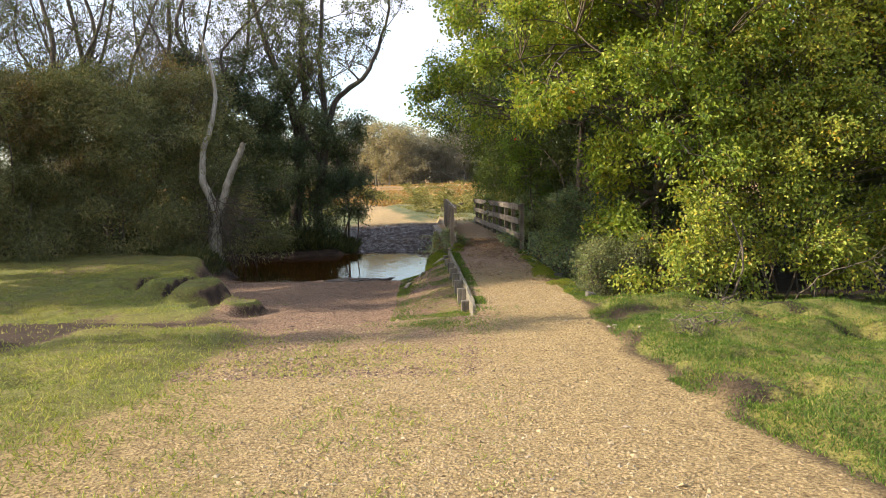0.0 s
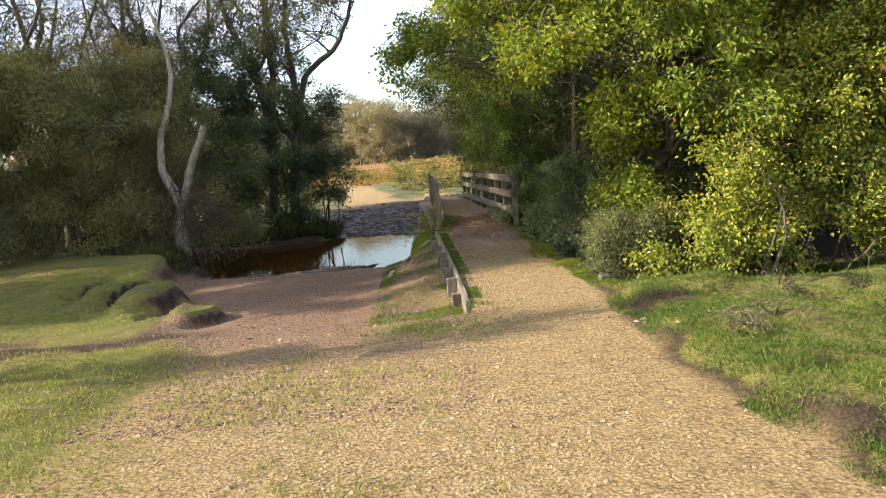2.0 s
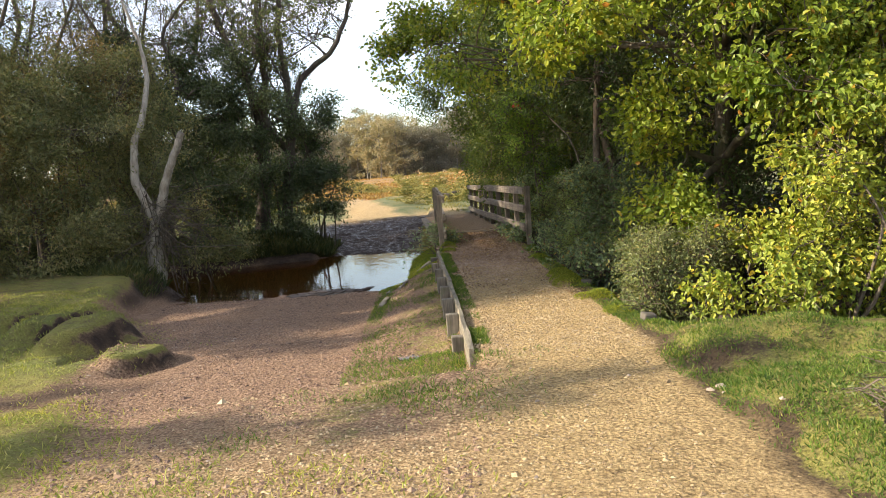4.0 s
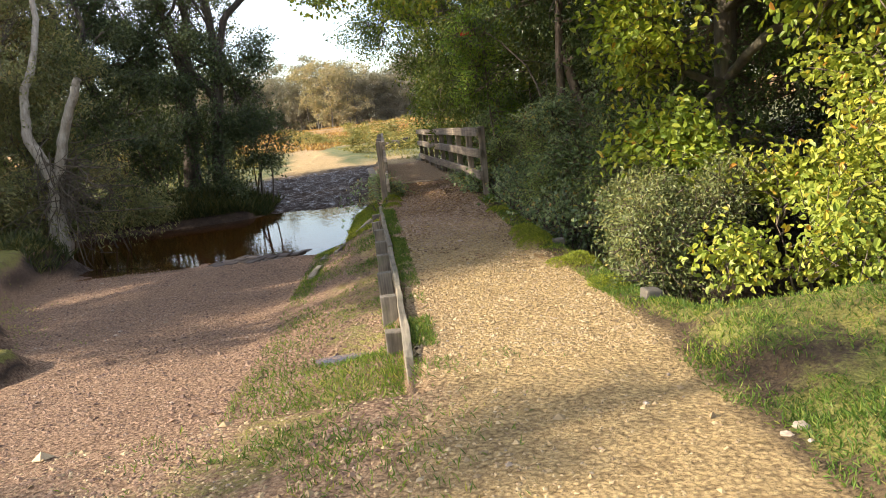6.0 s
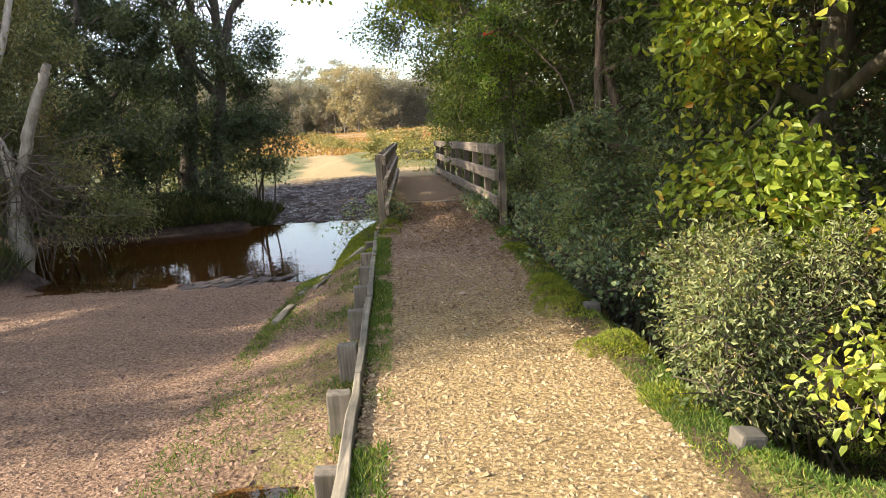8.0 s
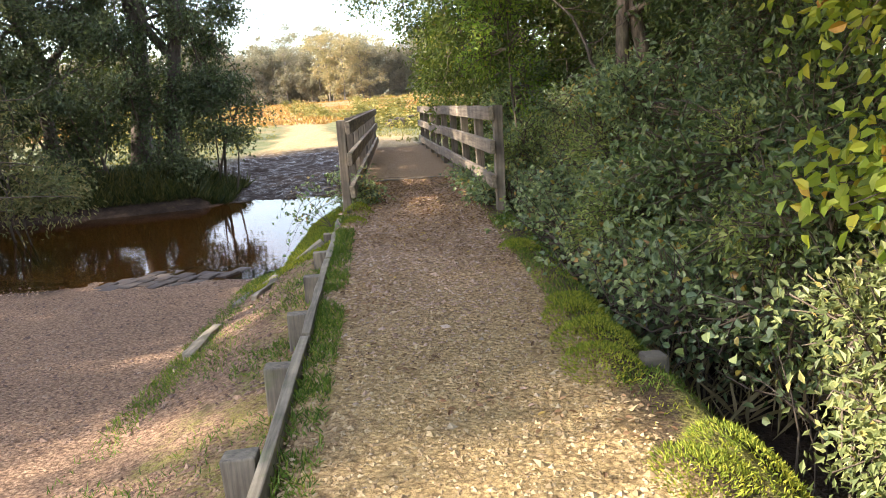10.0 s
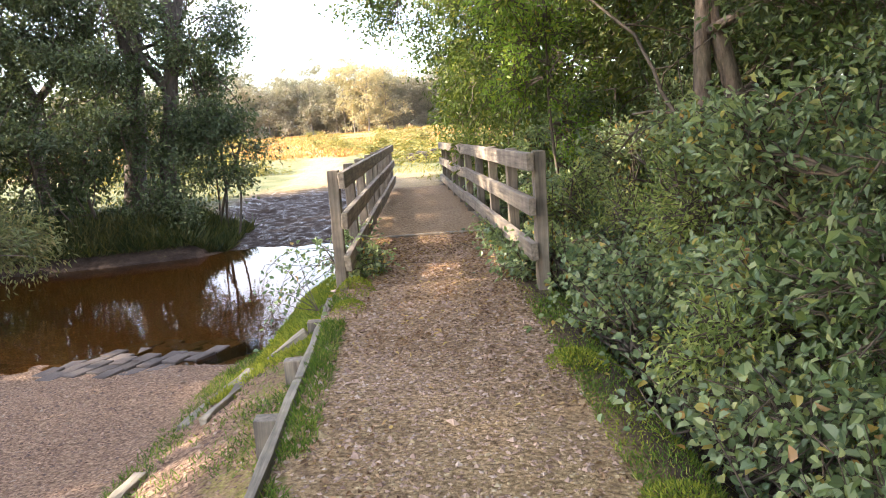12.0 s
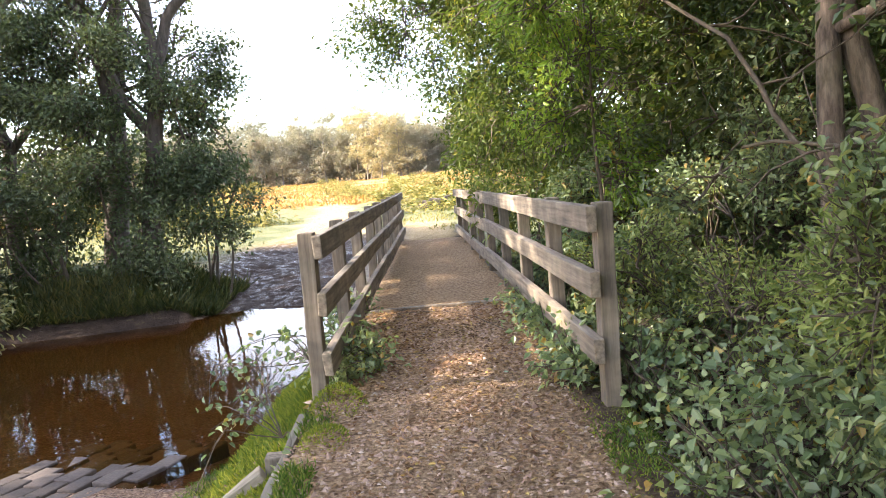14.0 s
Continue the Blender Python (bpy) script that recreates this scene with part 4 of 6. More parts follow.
def short_post(x, y, top, size, label, tilt=(0, 0)):
    h = 0.7
    me = box_mesh("marker_post", (size[0], size[1], h), M_CONCRETE, 0.015, 0.006, int(y * 10))
    ob = new("marker_post", me)
    ob.location = (x, y, top - h / 2)
    ob.rotation_euler = (tilt[0], tilt[1], 0.1)
    return tagged(ob, label, "post")


short_post(1.88, 10.72, 0.09, (0.11, 0.1), "short grey stone post at the path edge in the grass", (0.1, 0.12))
short_post(1.84, 13.25, 0.05, (0.11, 0.1), "short grey timber post at the ditch below the moss", (0, 0.02))


# ---- the tree side of the path
plant("oak_tree", "broad green oak with some yellow leaves arching over the gravel path", "tree", (3.44, 13.0, gz(3.44, 13.0)),
      [(1.6, 11.5, 3.2, 1.2, 1.0, 0.9), (2.9, 11.1, 3.8, 1.4, 1.2, 1.3), (1.1, 12.6, 4.4, 1.1, 1.3, 1.1), (1.35, 13.8, 3.1, 0.9, 1.2, 0.7), (0.5, 16.4, 3.15, 1.1, 1.2, 0.55),
       (2.4, 12.6, 5.6, 1.9, 1.7, 1.5), (4.2, 11.7, 5.4, 1.9, 1.6, 1.6), (3.3, 14.4, 4.9, 2.2, 1.8, 1.5), (1.3, 15.6, 4.8, 1.5, 1.6, 1.0), (2.3, 11.6, 2.45, 0.55, 0.7, 0.6), (2.6, 12.5, 1.5, 0.2, 0.35, 0.75), (2.65, 12.3, 0.7, 0.22, 0.3, 0.45), (3.3, 11.3, 3.1, 0.7, 0.6, 0.55), (4.1, 11.0, 2.6, 0.6, 0.5, 0.7), (3.9, 11.2, 3.5, 0.8, 0.6, 0.6), (2.95, 10.6, 2.65, 0.45, 0.35, 0.42), (3.3, 10.6, 2.0, 0.32, 0.3, 0.4), (3.4, 13.0, 7.2, 2.4, 2.2, 1.5)],
      4500, 24, 0.062, 0.66, M_OAK, M_BARK, trunk=(0.125, (3.5, 13.3, 6.5)), clump=0.3, gap=0.34, spread=0.075, spray_len=0.34, twigged=0.6, broad=True)
plant("hazel_bush", "large yellow-green hazel bush in full autumn sun beside the grass", "bush", (5.0, 11.8, gz(5.0, 11.8)),
      [(4.7, 10.9, 1.3, 0.9, 0.7, 1.1), (3.6, 10.6, 1.45, 0.35, 0.3, 0.5), (3.75, 11.0, 0.8, 0.5, 0.45, 0.7), (4.1, 11.5, 2.4, 0.6, 0.7, 0.9), (3.6, 10.7, 0.3, 0.55, 0.4, 0.35), (3.0, 11.0, 0.3, 0.45, 0.4, 0.35), (5.6, 11.1, 1.3, 1.2, 0.8, 1.2), (7.0, 11.5, 1.7, 1.4, 1.0, 1.4), (4.6, 11.6, 2.7, 0.9, 0.9, 1.0), (5.4, 11.7, 3.1, 1.5, 1.1, 1.4),
       (7.0, 12.1, 3.6, 1.7, 1.3, 1.6), (5.6, 12.3, 4.8, 1.8, 1.4, 1.5), (7.6, 13.0, 5.6, 2.0, 1.8, 1.8), (8.8, 12.0, 2.5, 1.6, 1.4, 2.2), (4.2, 10.8, 0.4, 0.5, 0.4, 0.35), (4.8, 10.7, 0.5, 0.7, 0.4, 0.45), (6.0, 10.8, 0.5, 0.8, 0.4, 0.45)],
      6000, 24, 0.052, 0.68, M_HAZEL, M_TWIG, stems=30, stem_r=0.016, clump=0.26, gap=0.36, spread=0.075, spray_len=0.34, twigged=0.7, broad=True)
plant("sallow_shrub", "low grey-green sallow shrub at the edge of the gravel path", "shrub", (2.5, 11.5, gz(2.5, 11.5)),
      [(2.2, 11.4, 0.2, 0.3, 0.35, 0.24), (2.55, 11.6, 0.3, 0.42, 0.45, 0.32), (2.3, 12.1, 0.3, 0.3, 0.45, 0.3)],
      760, 30, 0.036, 0.45, M_SALLOW, M_TWIG, stems=18, stem_r=0.01, spray_len=0.28, spread=0.06, shell=0.4, clump=0.16)
plant("undergrowth_shrub", "dense dark evergreen undergrowth crowding the edge of the path", "shrub", (2.7, 15.0, gz(2.7, 15.0)),
      [(2.75, 14.6, 0.3, 0.5, 0.6, 0.6), (2.8, 15.4, 0.45, 0.65, 0.8, 0.8), (2.7, 16.6, 0.4, 0.6, 0.8, 0.75), (3.4, 15.6, 0.8, 0.7, 1.0, 0.8), (2.9, 19.0, 0.5, 0.7, 1.0, 0.9), (2.6, 20.8, 0.6, 0.6, 1.0, 0.9), (2.15, 19.4, 0.1, 0.4, 0.8, 0.45), (2.3, 21.6, 0.2, 0.5, 1.0, 0.6), (2.4, 23.4, 0.3, 0.6, 1.1, 0.7), (3.5, 22.2, 0.5, 0.9, 1.2, 1.0), (3.9, 20.0, 0.2, 0.9, 1.2, 0.9)],
      5200, 20, 0.05, 0.55, M_BRAMBLE, M_TWIG, stems=40, stem_r=0.012, spray_len=0.3, spread=0.06, shell=0.5, clump=0.2, gap=0.36, twigged=0.7, broad=True)
plant("ivy_undergrowth", "dark ivy and holly undergrowth round the oak trunk", "shrub", (3.2, 13.8, gz(3.2, 13.8)),
      [(2.75, 13.3, 0.35, 0.45, 0.6, 0.65), (3.0, 14.3, 0.6, 0.7, 0.8, 0.9), (3.7, 15.3, 1.3, 0.8, 1.1, 1.0), (3.6, 13.5, 1.3, 0.6, 0.7, 1.0), (4.4, 12.9, 1.0, 0.8, 0.7, 1.0), (4.6, 13.9, 2.4, 0.9, 0.6, 1.2), (5.2, 13.6, 1.2, 0.9, 0.6, 1.1), (3.9, 14.4, 2.6, 0.7, 0.6, 1.0)],
      3000, 20, 0.048, 0.55, M_HOLLY, M_TWIG, stems=18, stem_r=0.014, spray_len=0.3, spread=0.08, shell=0.5, clump=0.22)
plant("bramble_bush", "sprawling bramble with broad pale-green leaves over the ditch", "bush", (2.3, 14.0, gz(2.3, 14.0)),
      [(2.45, 12.9, 0.1, 0.3, 0.6, 0.3), (2.4, 14.3, 0.05, 0.35, 0.8, 0.35), (2.3, 15.8, 0.05, 0.35, 0.8, 0.35), (2.15, 17.0, 0.1, 0.3, 0.6, 0.4), (3.0, 13.9, 0.4, 0.45, 0.9, 0.5), (1.85, 18.2, 0.15, 0.2, 0.8, 0.3), (2.02, 14.9, 0.0, 0.22, 0.7, 0.22), (1.98, 16.3, 0.0, 0.22, 0.6, 0.22), (2.12, 13.8, -0.05, 0.2, 0.4, 0.2)],
      680, 13, 0.044, 0.86, M_BRAMBLE, M_TWIG, stems=24, stem_r=0.005, spray_len=0.32, spread=0.08, shell=0.5, broad=True, clump=0.16)
plant("bilberry_clump", "pale green small-leaved shrub among the brambles", "shrub", (2.6, 16.0, gz(2.6, 16.0)),
      [(2.25, 15.3, 0.35, 0.3, 0.45, 0.25), (2.55, 16.4, 0.75, 0.35, 0.5, 0.3), (2.3, 17.5, 0.45, 0.25, 0.4, 0.3), (2.75, 14.2, 0.75, 0.3, 0.4, 0.3), (2.1, 18.9, 0.55, 0.2, 0.5, 0.25), (2.6, 13.4, 0.45, 0.25, 0.3, 0.3)],
      900, 20, 0.04, 0.36, M_PALELEAF, M_TWIG, stems=20, stem_r=0.006, spray_len=0.26, spread=0.05, shell=0.4, clump=0.15, gap=0.4, twigged=0.8)
holly = plant("holly_tree", "dark holly tree with a split reddish trunk behind the undergrowth", "tree", (2.98, 17.85, gz(2.98, 17.85)),
      [(2.9, 17.4, 3.0, 1.1, 1.1, 1.0), (4.2, 16.8, 2.4, 1.2, 1.3, 1.4), (3.2, 19.2, 3.8, 1.5, 1.5, 1.4), (5.0, 18.5, 3.5, 1.8, 1.9, 2.4), (2.6, 18.0, 5.2, 1.7, 1.7, 1.2), (5.5, 15.5, 3.0, 1.5, 1.7, 2.4), (3.8, 20.0, 1.4, 1.0, 1.2, 1.3), (4.4, 16.0, 5.5, 2.1, 2.1, 1.8), (3.9, 20.6, 3.2, 1.3, 1.3, 1.6), (4.6, 19.5, 5.2, 1.6, 1.6, 1.6), (2.8, 20.4, 4.4, 1.1, 1.2, 1.0), (4.2, 18.0, 1.4, 0.9, 1.2, 1.0), (3.6, 21.6, 6.0, 1.5, 1.5, 1.2)],
      5400, 22, 0.07, 0.54, M_HOLLY, M_REDBARK, trunk=(0.085, (3.15, 18.3, 6.0)), shell=0.45, clump=0.36, twigged=0.5)
split = Tubes()                                             # the second stem, grown into the first above a cleft
split.add(np.array([(3.4, 17.8, -0.4), (3.36, 17.82, 0.4), (3.27, 17.9, 1.1), (3.14, 17.98, 1.7), (3.06, 18.02, 2.1), (3.05, 18.05, 2.5)]) - np.array(holly.location), [0.1, 0.085, 0.075, 0.07, 0.06, 0.04], 10, 0.07)
part("trunk", split.mesh("holly_second_trunk", M_REDBARK), holly)
plant("rowan_sapling", "young rowan with fresh green leaves beside the bridge rail", "tree", (2.3, 20.2, gz(2.3, 20.2)),
      [(1.95, 19.8, 1.9, 0.4, 0.6, 0.45), (2.1, 20.2, 2.5, 0.5, 0.6, 0.4), (1.85, 19.3, 2.6, 0.4, 0.45, 0.3), (2.2, 20.4, 1.3, 0.3, 0.5, 0.4)],
      330, 18, 0.055, 0.42, M_ROWAN, M_TWIG, trunk=(0.022, (2.1, 20.1, 2.7)), spray_len=0.3, spread=0.06, clump=0.2, gap=0.4, broad=True)
plant("willow_tree", "light green willow leaning over the far end of the footbridge", "tree", (3.0, 25.5, gz(3.0, 25.5)),
      [(2.4, 23.2, 1.5, 0.8, 1.2, 1.4), (2.2, 25.6, 2.4, 0.9, 1.4, 1.6), (1.5, 27.5, 3.6, 1.3, 1.4, 1.2), (2.6, 24.0, 4.0, 1.5, 1.5, 1.4), (2.4, 28.6, 2.2, 0.9, 1.2, 1.7), (1.9, 26.5, 5.2, 1.6, 1.7, 1.2), (4.0, 27.0, 4.5, 2.0, 2.2, 2.2), (3.1, 21.4, 1.6, 0.9, 1.1, 1.5), (2.9, 21.5, 4.6, 1.6, 1.6, 1.3), (2.6, 30.5, 1.5, 1.1, 1.2, 1.4), (0.5, 27.5, 3.7, 0.9, 1.2, 0.8), (0.8, 26.0, 5.0, 1.1, 1.2, 0.9)],
      5000, 22, 0.088, 0.44, M_LIME, M_ALDERBARK, trunk=(0.09, (3.3, 26.0, 6.0)), spray_len=0.5, spread=0.13, shell=0.45, clump=0.4, twigged=0.4)
plant("thicket_tree", "dark tree thicket closing the wood behind the bushes", "tree", (7.5, 16.5, gz(7.5, 16.5)),
      [(6.5, 14.5, 2.5, 2.0, 1.5, 2.5), (8.5, 14.5, 4.0, 2.2, 1.8, 3.0), (7.0, 17.5, 4.5, 2.5, 2.2, 3.0), (6.0, 21.0, 3.5, 2.4, 2.5, 3.5), (6.0, 26.0, 3.5, 2.4, 3.0, 3.5), (10.5, 13.5, 4.0, 2.2, 2.0, 3.5), (9.4, 17.0, 2.2, 2.0, 2.0, 2.6), (11.6, 20.5, 3.0, 2.4, 2.2, 3.4), (13.6, 24.5, 3.5, 2.8, 2.2, 3.8), (6.0, 14.5, 6.5, 2.5, 2.5, 2.0), (5.5, 31.0, 2.5, 2.4, 2.5, 2.6), (4.6, 23.5, 2.2, 1.6, 2.2, 2.4), (4.8, 22.0, 6.0, 2.2, 2.4, 1.8), (4.2, 28.5, 2.5, 1.5, 2.0, 2.4), (5.0, 26.0, 6.5, 2.2, 2.4, 1.8), (4.6, 30.5, 5.5, 2.0, 2.0, 1.8), (6.5, 24.0, 7.5, 2.8, 2.8, 2.0), (7.0, 20.0, 7.2, 2.6, 2.6, 2.0)],
      5200, 20, 0.16, 0.6, M_ALDER, M_ALDERBARK, trunk=(0.15, (7.5, 16.5, 7.0)), stems=10, stem_r=0.05, spray_len=0.6, spread=0.2, shell=0.5, clump=0.6, twigged=0.3)

# ---- across the ford
limbed_tree("alder_tree", "tall ivy-clad alder forking over the stream bank", (-4.35, 28.1),
            [([(-4.35, 28.1, -0.6), (-4.3, 28.1, 0.8), (-4.1, 28.1, 2.2), (-3.95, 28.1, 3.3), (-4.0, 28.1, 4.4), (-4.15, 28.2, 5.9), (-3.95, 28.3, 7.9), (-4.2, 28.3, 10.5)], 0.19),
             ([(-3.95, 28.1, 3.3), (-3.6, 28.1, 4.5), (-2.6, 28.0, 5.15), (-2.15, 28.0, 6.0), (-1.7, 28.0, 7.3), (-1.8, 28.0, 8.4)], 0.11),
             ([(-4.15, 28.1, 2.4), (-4.6, 28.1, 3.0), (-5.0, 28.2, 4.2), (-5.6, 28.2, 5.6), (-6.1, 28.2, 6.9), (-6.7, 28.2, 8.4)], 0.11)], 11, 1.7, 0.5, "alders on the stream bank", low=0.3)
limbed_tree("alder_tree", "thick dark alder with a cleft trunk on the stream bank", (-5.3, 28.7),
            [([(-5.3, 28.7, -0.6), (-5.2, 28.7, 0.6), (-5.0, 28.7, 1.8), (-4.95, 28.7, 3.1), (-5.3, 28.7, 4.6), (-6.1, 28.7, 6.6), (-6.8, 28.8, 9.4)], 0.26),
             ([(-4.95, 28.7, 3.1), (-4.75, 28.8, 4.6), (-4.9, 28.8, 6.4), (-4.6, 28.8, 9.2)], 0.14)], 10, 1.8, 0.45, "alders on the stream bank", low=0.4)
plant("waterside_bush", "dark shaded bush round the alder trunks at the water", "bush", (-4.6, 27.4, gz(-4.6, 27.4)),
      [(-3.9, 27.4, 0.5, 0.7, 0.7, 0.8), (-5.2, 27.0, 1.6, 1.0, 0.8, 1.2), (-3.5, 28.2, 2.2, 0.8, 0.8, 1.0), (-6.2, 26.9, 1.0, 1.0, 0.8, 1.0), (-5.4, 27.3, 3.4, 1.3, 0.9, 1.0), (-3.5, 28.3, 3.4, 0.7, 0.7, 0.7), (-7.6, 26.9, 1.8, 1.2, 0.9, 1.3), (-4.3, 27.1, -0.2, 1.0, 0.4, 0.35), (-6.4, 26.5, -0.2, 1.2, 0.4, 0.35), (-8.6, 27.0, 0.4, 1.2, 0.6, 0.8), (-7.0, 27.6, 3.6, 1.3, 1.0, 1.2), (-9.8, 27.0, 0.4, 1.6, 0.6, 1.0), (-12.4, 27.8, 0.4, 1.8, 0.7, 1.1), (-14.8, 26.4, 0.5, 1.6, 0.8, 1.2), (-3.2, 28.3, 1.2, 0.6, 0.7, 0.8), (-5.4, 27.8, 4.7, 1.2, 0.9, 0.9), (-7.6, 27.8, 5.2, 1.5, 1.0, 1.1)],
      4700, 22, 0.085, 0.55, M_IVY, M_TWIG, stems=22, stem_r=0.03, spray_len=0.45, spread=0.13, shell=0.35, clump=0.34, twigged=0.5)
plant("willow_thicket", "big grey-green willow thicket along the shaded bank", "bush", (-9.0, 21.0, gz(-9.0, 21.0)),
      [(-6.8, 22.0, 1.1, 1.1, 0.9, 1.1), (-8.2, 20.6, 0.8, 1.4, 1.0, 1.0), (-10.0, 19.8, 1.0, 1.6, 1.1, 1.2), (-12.0, 19.0, 1.2, 1.8, 1.3, 1.4), (-7.6, 21.6, 2.3, 1.5, 1.2, 1.3), (-9.4, 20.8, 2.7, 1.7, 1.3, 1.4), (-11.4, 20.2, 2.9, 1.8, 1.4, 1.5),
       (-8.6, 22.0, 3.8, 1.7, 1.4, 1.1), (-10.6, 21.6, 3.6, 1.9, 1.5, 1.0), (-13.0, 20.4, 3.8, 2.0, 1.6, 1.5), (-14.2, 17.6, 1.8, 1.8, 1.6, 1.9), (-6.9, 22.8, 3.2, 1.0, 0.9, 1.0), (-5.9, 23.0, 1.9, 0.9, 0.9, 1.0), (-6.6, 20.9, 0.3, 0.9, 0.5, 0.6), (-5.4, 22.6, 0.2, 0.6, 0.8, 0.7), (-8.8, 21.8, 3.9, 1.5, 1.2, 0.8), (-10.4, 20.6, 3.6, 1.7, 1.3, 0.9), (-7.2, 23.2, 4.0, 1.0, 0.9, 0.8), (-9.4, 20.2, 0.2, 1.5, 0.6, 0.6), (-11.2, 19.4, 0.3, 1.6, 0.6, 0.7), (-12.8, 18.4, 0.6, 1.5, 0.7, 0.9), (-11.0, 21.4, 1.4, 1.6, 0.7, 1.0)],
      7600, 26, 0.092, 0.33, M_WILLOW, M_TWIG, stems=44, stem_r=0.02, spray_len=0.5, spread=0.15, shell=0.45, clump=0.42, twigged=0.4)
plant("russet_bush", "russet and olive bush rising out of the willow thicket", "bush", (-9.5, 23.2, gz(-9.5, 25.0)),
      [(-8.0, 23.6, 3.9, 1.5, 1.0, 1.3), (-9.8, 23.2, 3.9, 1.6, 1.0, 1.1), (-11.8, 22.6, 3.9, 1.7, 1.1, 1.1), (-13.8, 22.0, 4.0, 1.8, 1.3, 1.2), (-10.4, 20.0, 3.6, 1.3, 0.8, 0.7), (-8.5, 24.5, 2.0, 1.6, 0.9, 1.8), (-11.0, 24.5, 2.4, 1.8, 0.9, 2.0)],
      2400, 24, 0.085, 0.42, M_RUSSET, M_TWIG, stems=18, stem_r=0.03, spray_len=0.5, spread=0.15, shell=0.45, clump=0.42, twigged=0.5)
for bx, by, top in ((-12.8, 29.0, 11.0), (-9.6, 29.4, 11.5), (-16.0, 28.0, 11.0), (-7.4, 29.6, 10.5), (-19.5, 26.5, 11.0), (-11.6, 23.8, 9.5), (-14.6, 21.6, 10.5), (-8.4, 27.4, 9.5), (-14.5, 25.0, 10.5), (-10.8, 26.4, 10.0)):
    sway = rng.normal(0, 0.55, (4, 2))
    fork = rng.uniform(2.4, 4.0)
    z0 = gz(bx, by)
    a = (bx + sway[0, 0] * 0.5, by, fork)
    limbed_tree("woodland_tree", "thinly leaved woodland tree with dark twisting limbs", (bx, by),
                [([(bx, by, z0 - 0.2), (bx + 0.2 * sway[1, 0], by, fork * 0.5), a, (bx + sway[1, 0], by + 0.3 * sway[1, 1], fork + 1.8), (bx + sway[2, 0] * 1.4, by + sway[2, 1], fork + 3.6), (bx + sway[3, 0] * 2.2, by + sway[3, 1], top)], 0.17),
                 ([a, (a[0] + 0.9 + sway[3, 0] * 0.3, by, fork + 1.2), (a[0] + 1.2 + sway[2, 1], by, fork + 3.0), (a[0] + 2.0 + sway[1, 1], by, top * 0.92)], 0.09),
                 ([a, (a[0] - 0.8, by + 0.2, fork + 1.5), (a[0] - 1.6 + sway[0, 1], by + 0.3, fork + 3.2), (a[0] - 1.9 + sway[2, 0], by, top * 0.85)], 0.08)],
                9, 1.9, 0.14, "trees of the wood across the stream", low=0.25)
plant("woodland_edge", "leafy woodland edge in shade beyond the clearing", "bush", (-15.0, 30.0, gz(-15.0, 30.0)),
      [(-6.2, 32.0, 2.0, 2.2, 1.3, 2.0), (-10.5, 31.0, 2.6, 3.0, 1.4, 2.4), (-15.0, 29.0, 2.8, 3.2, 1.6, 2.6), (-20.0, 26.5, 3.2, 3.2, 1.8, 3.0), (-18.5, 21.5, 3.5, 2.4, 2.2, 3.2), (-9.0, 31.0, 1.0, 3.0, 1.0, 1.3), (-14.0, 29.5, 1.0, 3.2, 1.2, 1.4), (-18.0, 27.0, 1.0, 3.0, 1.4, 1.4)],
      3000, 20, 0.145, 0.55, M_ALDER, M_ALDERBARK, stems=24, stem_r=0.05, spray_len=0.6, spread=0.2, shell=0.45, clump=0.6, twigged=0.3)
# the wood goes on along the clearing: unseen trees added to shade the ford
plant("shade_tree", "leafy woodland tree out of view, added to shade the ford and path", "tree", (-13.0, 13.4, gz(-13.0, 13.4)),
      [(-12.5, 11.60, 4.6, 1.8, 1.2, 1.6), (-12.8, 11.60, 2.4, 1.8, 1.1, 1.6), (-12.8, 14.00, 7.2, 2.0, 1.4, 2.6), (-13.2, 13.80, 4.0, 2.0, 1.6, 2.4), (-13.2, 15.80, 7.4, 2.2, 1.8, 3.0), (-13.6, 17.80, 4.6, 1.8, 1.6, 3.0),
       (-12.9, 11.6, 9.4, 1.2, 0.6, 0.9), (-12.9, 10.9, 7.3, 1.2, 0.45, 1.1), (-12.9, 10.7, 8.9, 1.2, 0.5, 0.9), (-12.9, 11.40, 7.8, 1.2, 0.45, 1.3), (-12.9, 12.30, 7.4, 1.6, 0.7, 1.2), (-12.9, 12.40, 9.2, 1.6, 0.8, 1.2), (-12.8, 13.30, 8.4, 1.6, 0.9, 1.6), (-12.8, 13.10, 6.6, 1.6, 0.9, 1.4), (-13.2, 15.00, 10.6, 2.0, 1.6, 1.6), (-13.4, 18.60, 10.6, 2.0, 1.6, 1.8), (-13.2, 19.80, 7.9, 1.8, 1.8, 2.0)],
      4000, 22, 0.15, 0.62, M_ALDER, M_ALDERBARK, trunk=(0.25, (-12.9, 14.0, 9.5)), spray_len=0.6, spread=0.2, shell=0.35, clump=0.6, twigged=0.3)
plant("shade_tree", "slender woodland tree out of view, added to cast a shadow band", "tree", (-12.0, 6.7, gz(-12.0, 6.7)),
      [(-12.0, 6.75, 7.0, 1.1, 0.28, 0.8), (-12.0, 6.70, 5.9, 1.2, 0.3, 0.8), (-12.0, 6.75, 4.8, 1.2, 0.3, 0.8), (-12.0, 6.80, 3.9, 1.1, 0.28, 0.7)],
      85, 22, 0.12, 0.6, M_ALDER, M_ALDERBARK, trunk=(0.07, (-12.0, 6.7, 7.4)), spray_len=0.3, spread=0.12, shell=0.2, clump=0.24, twigged=0.3)


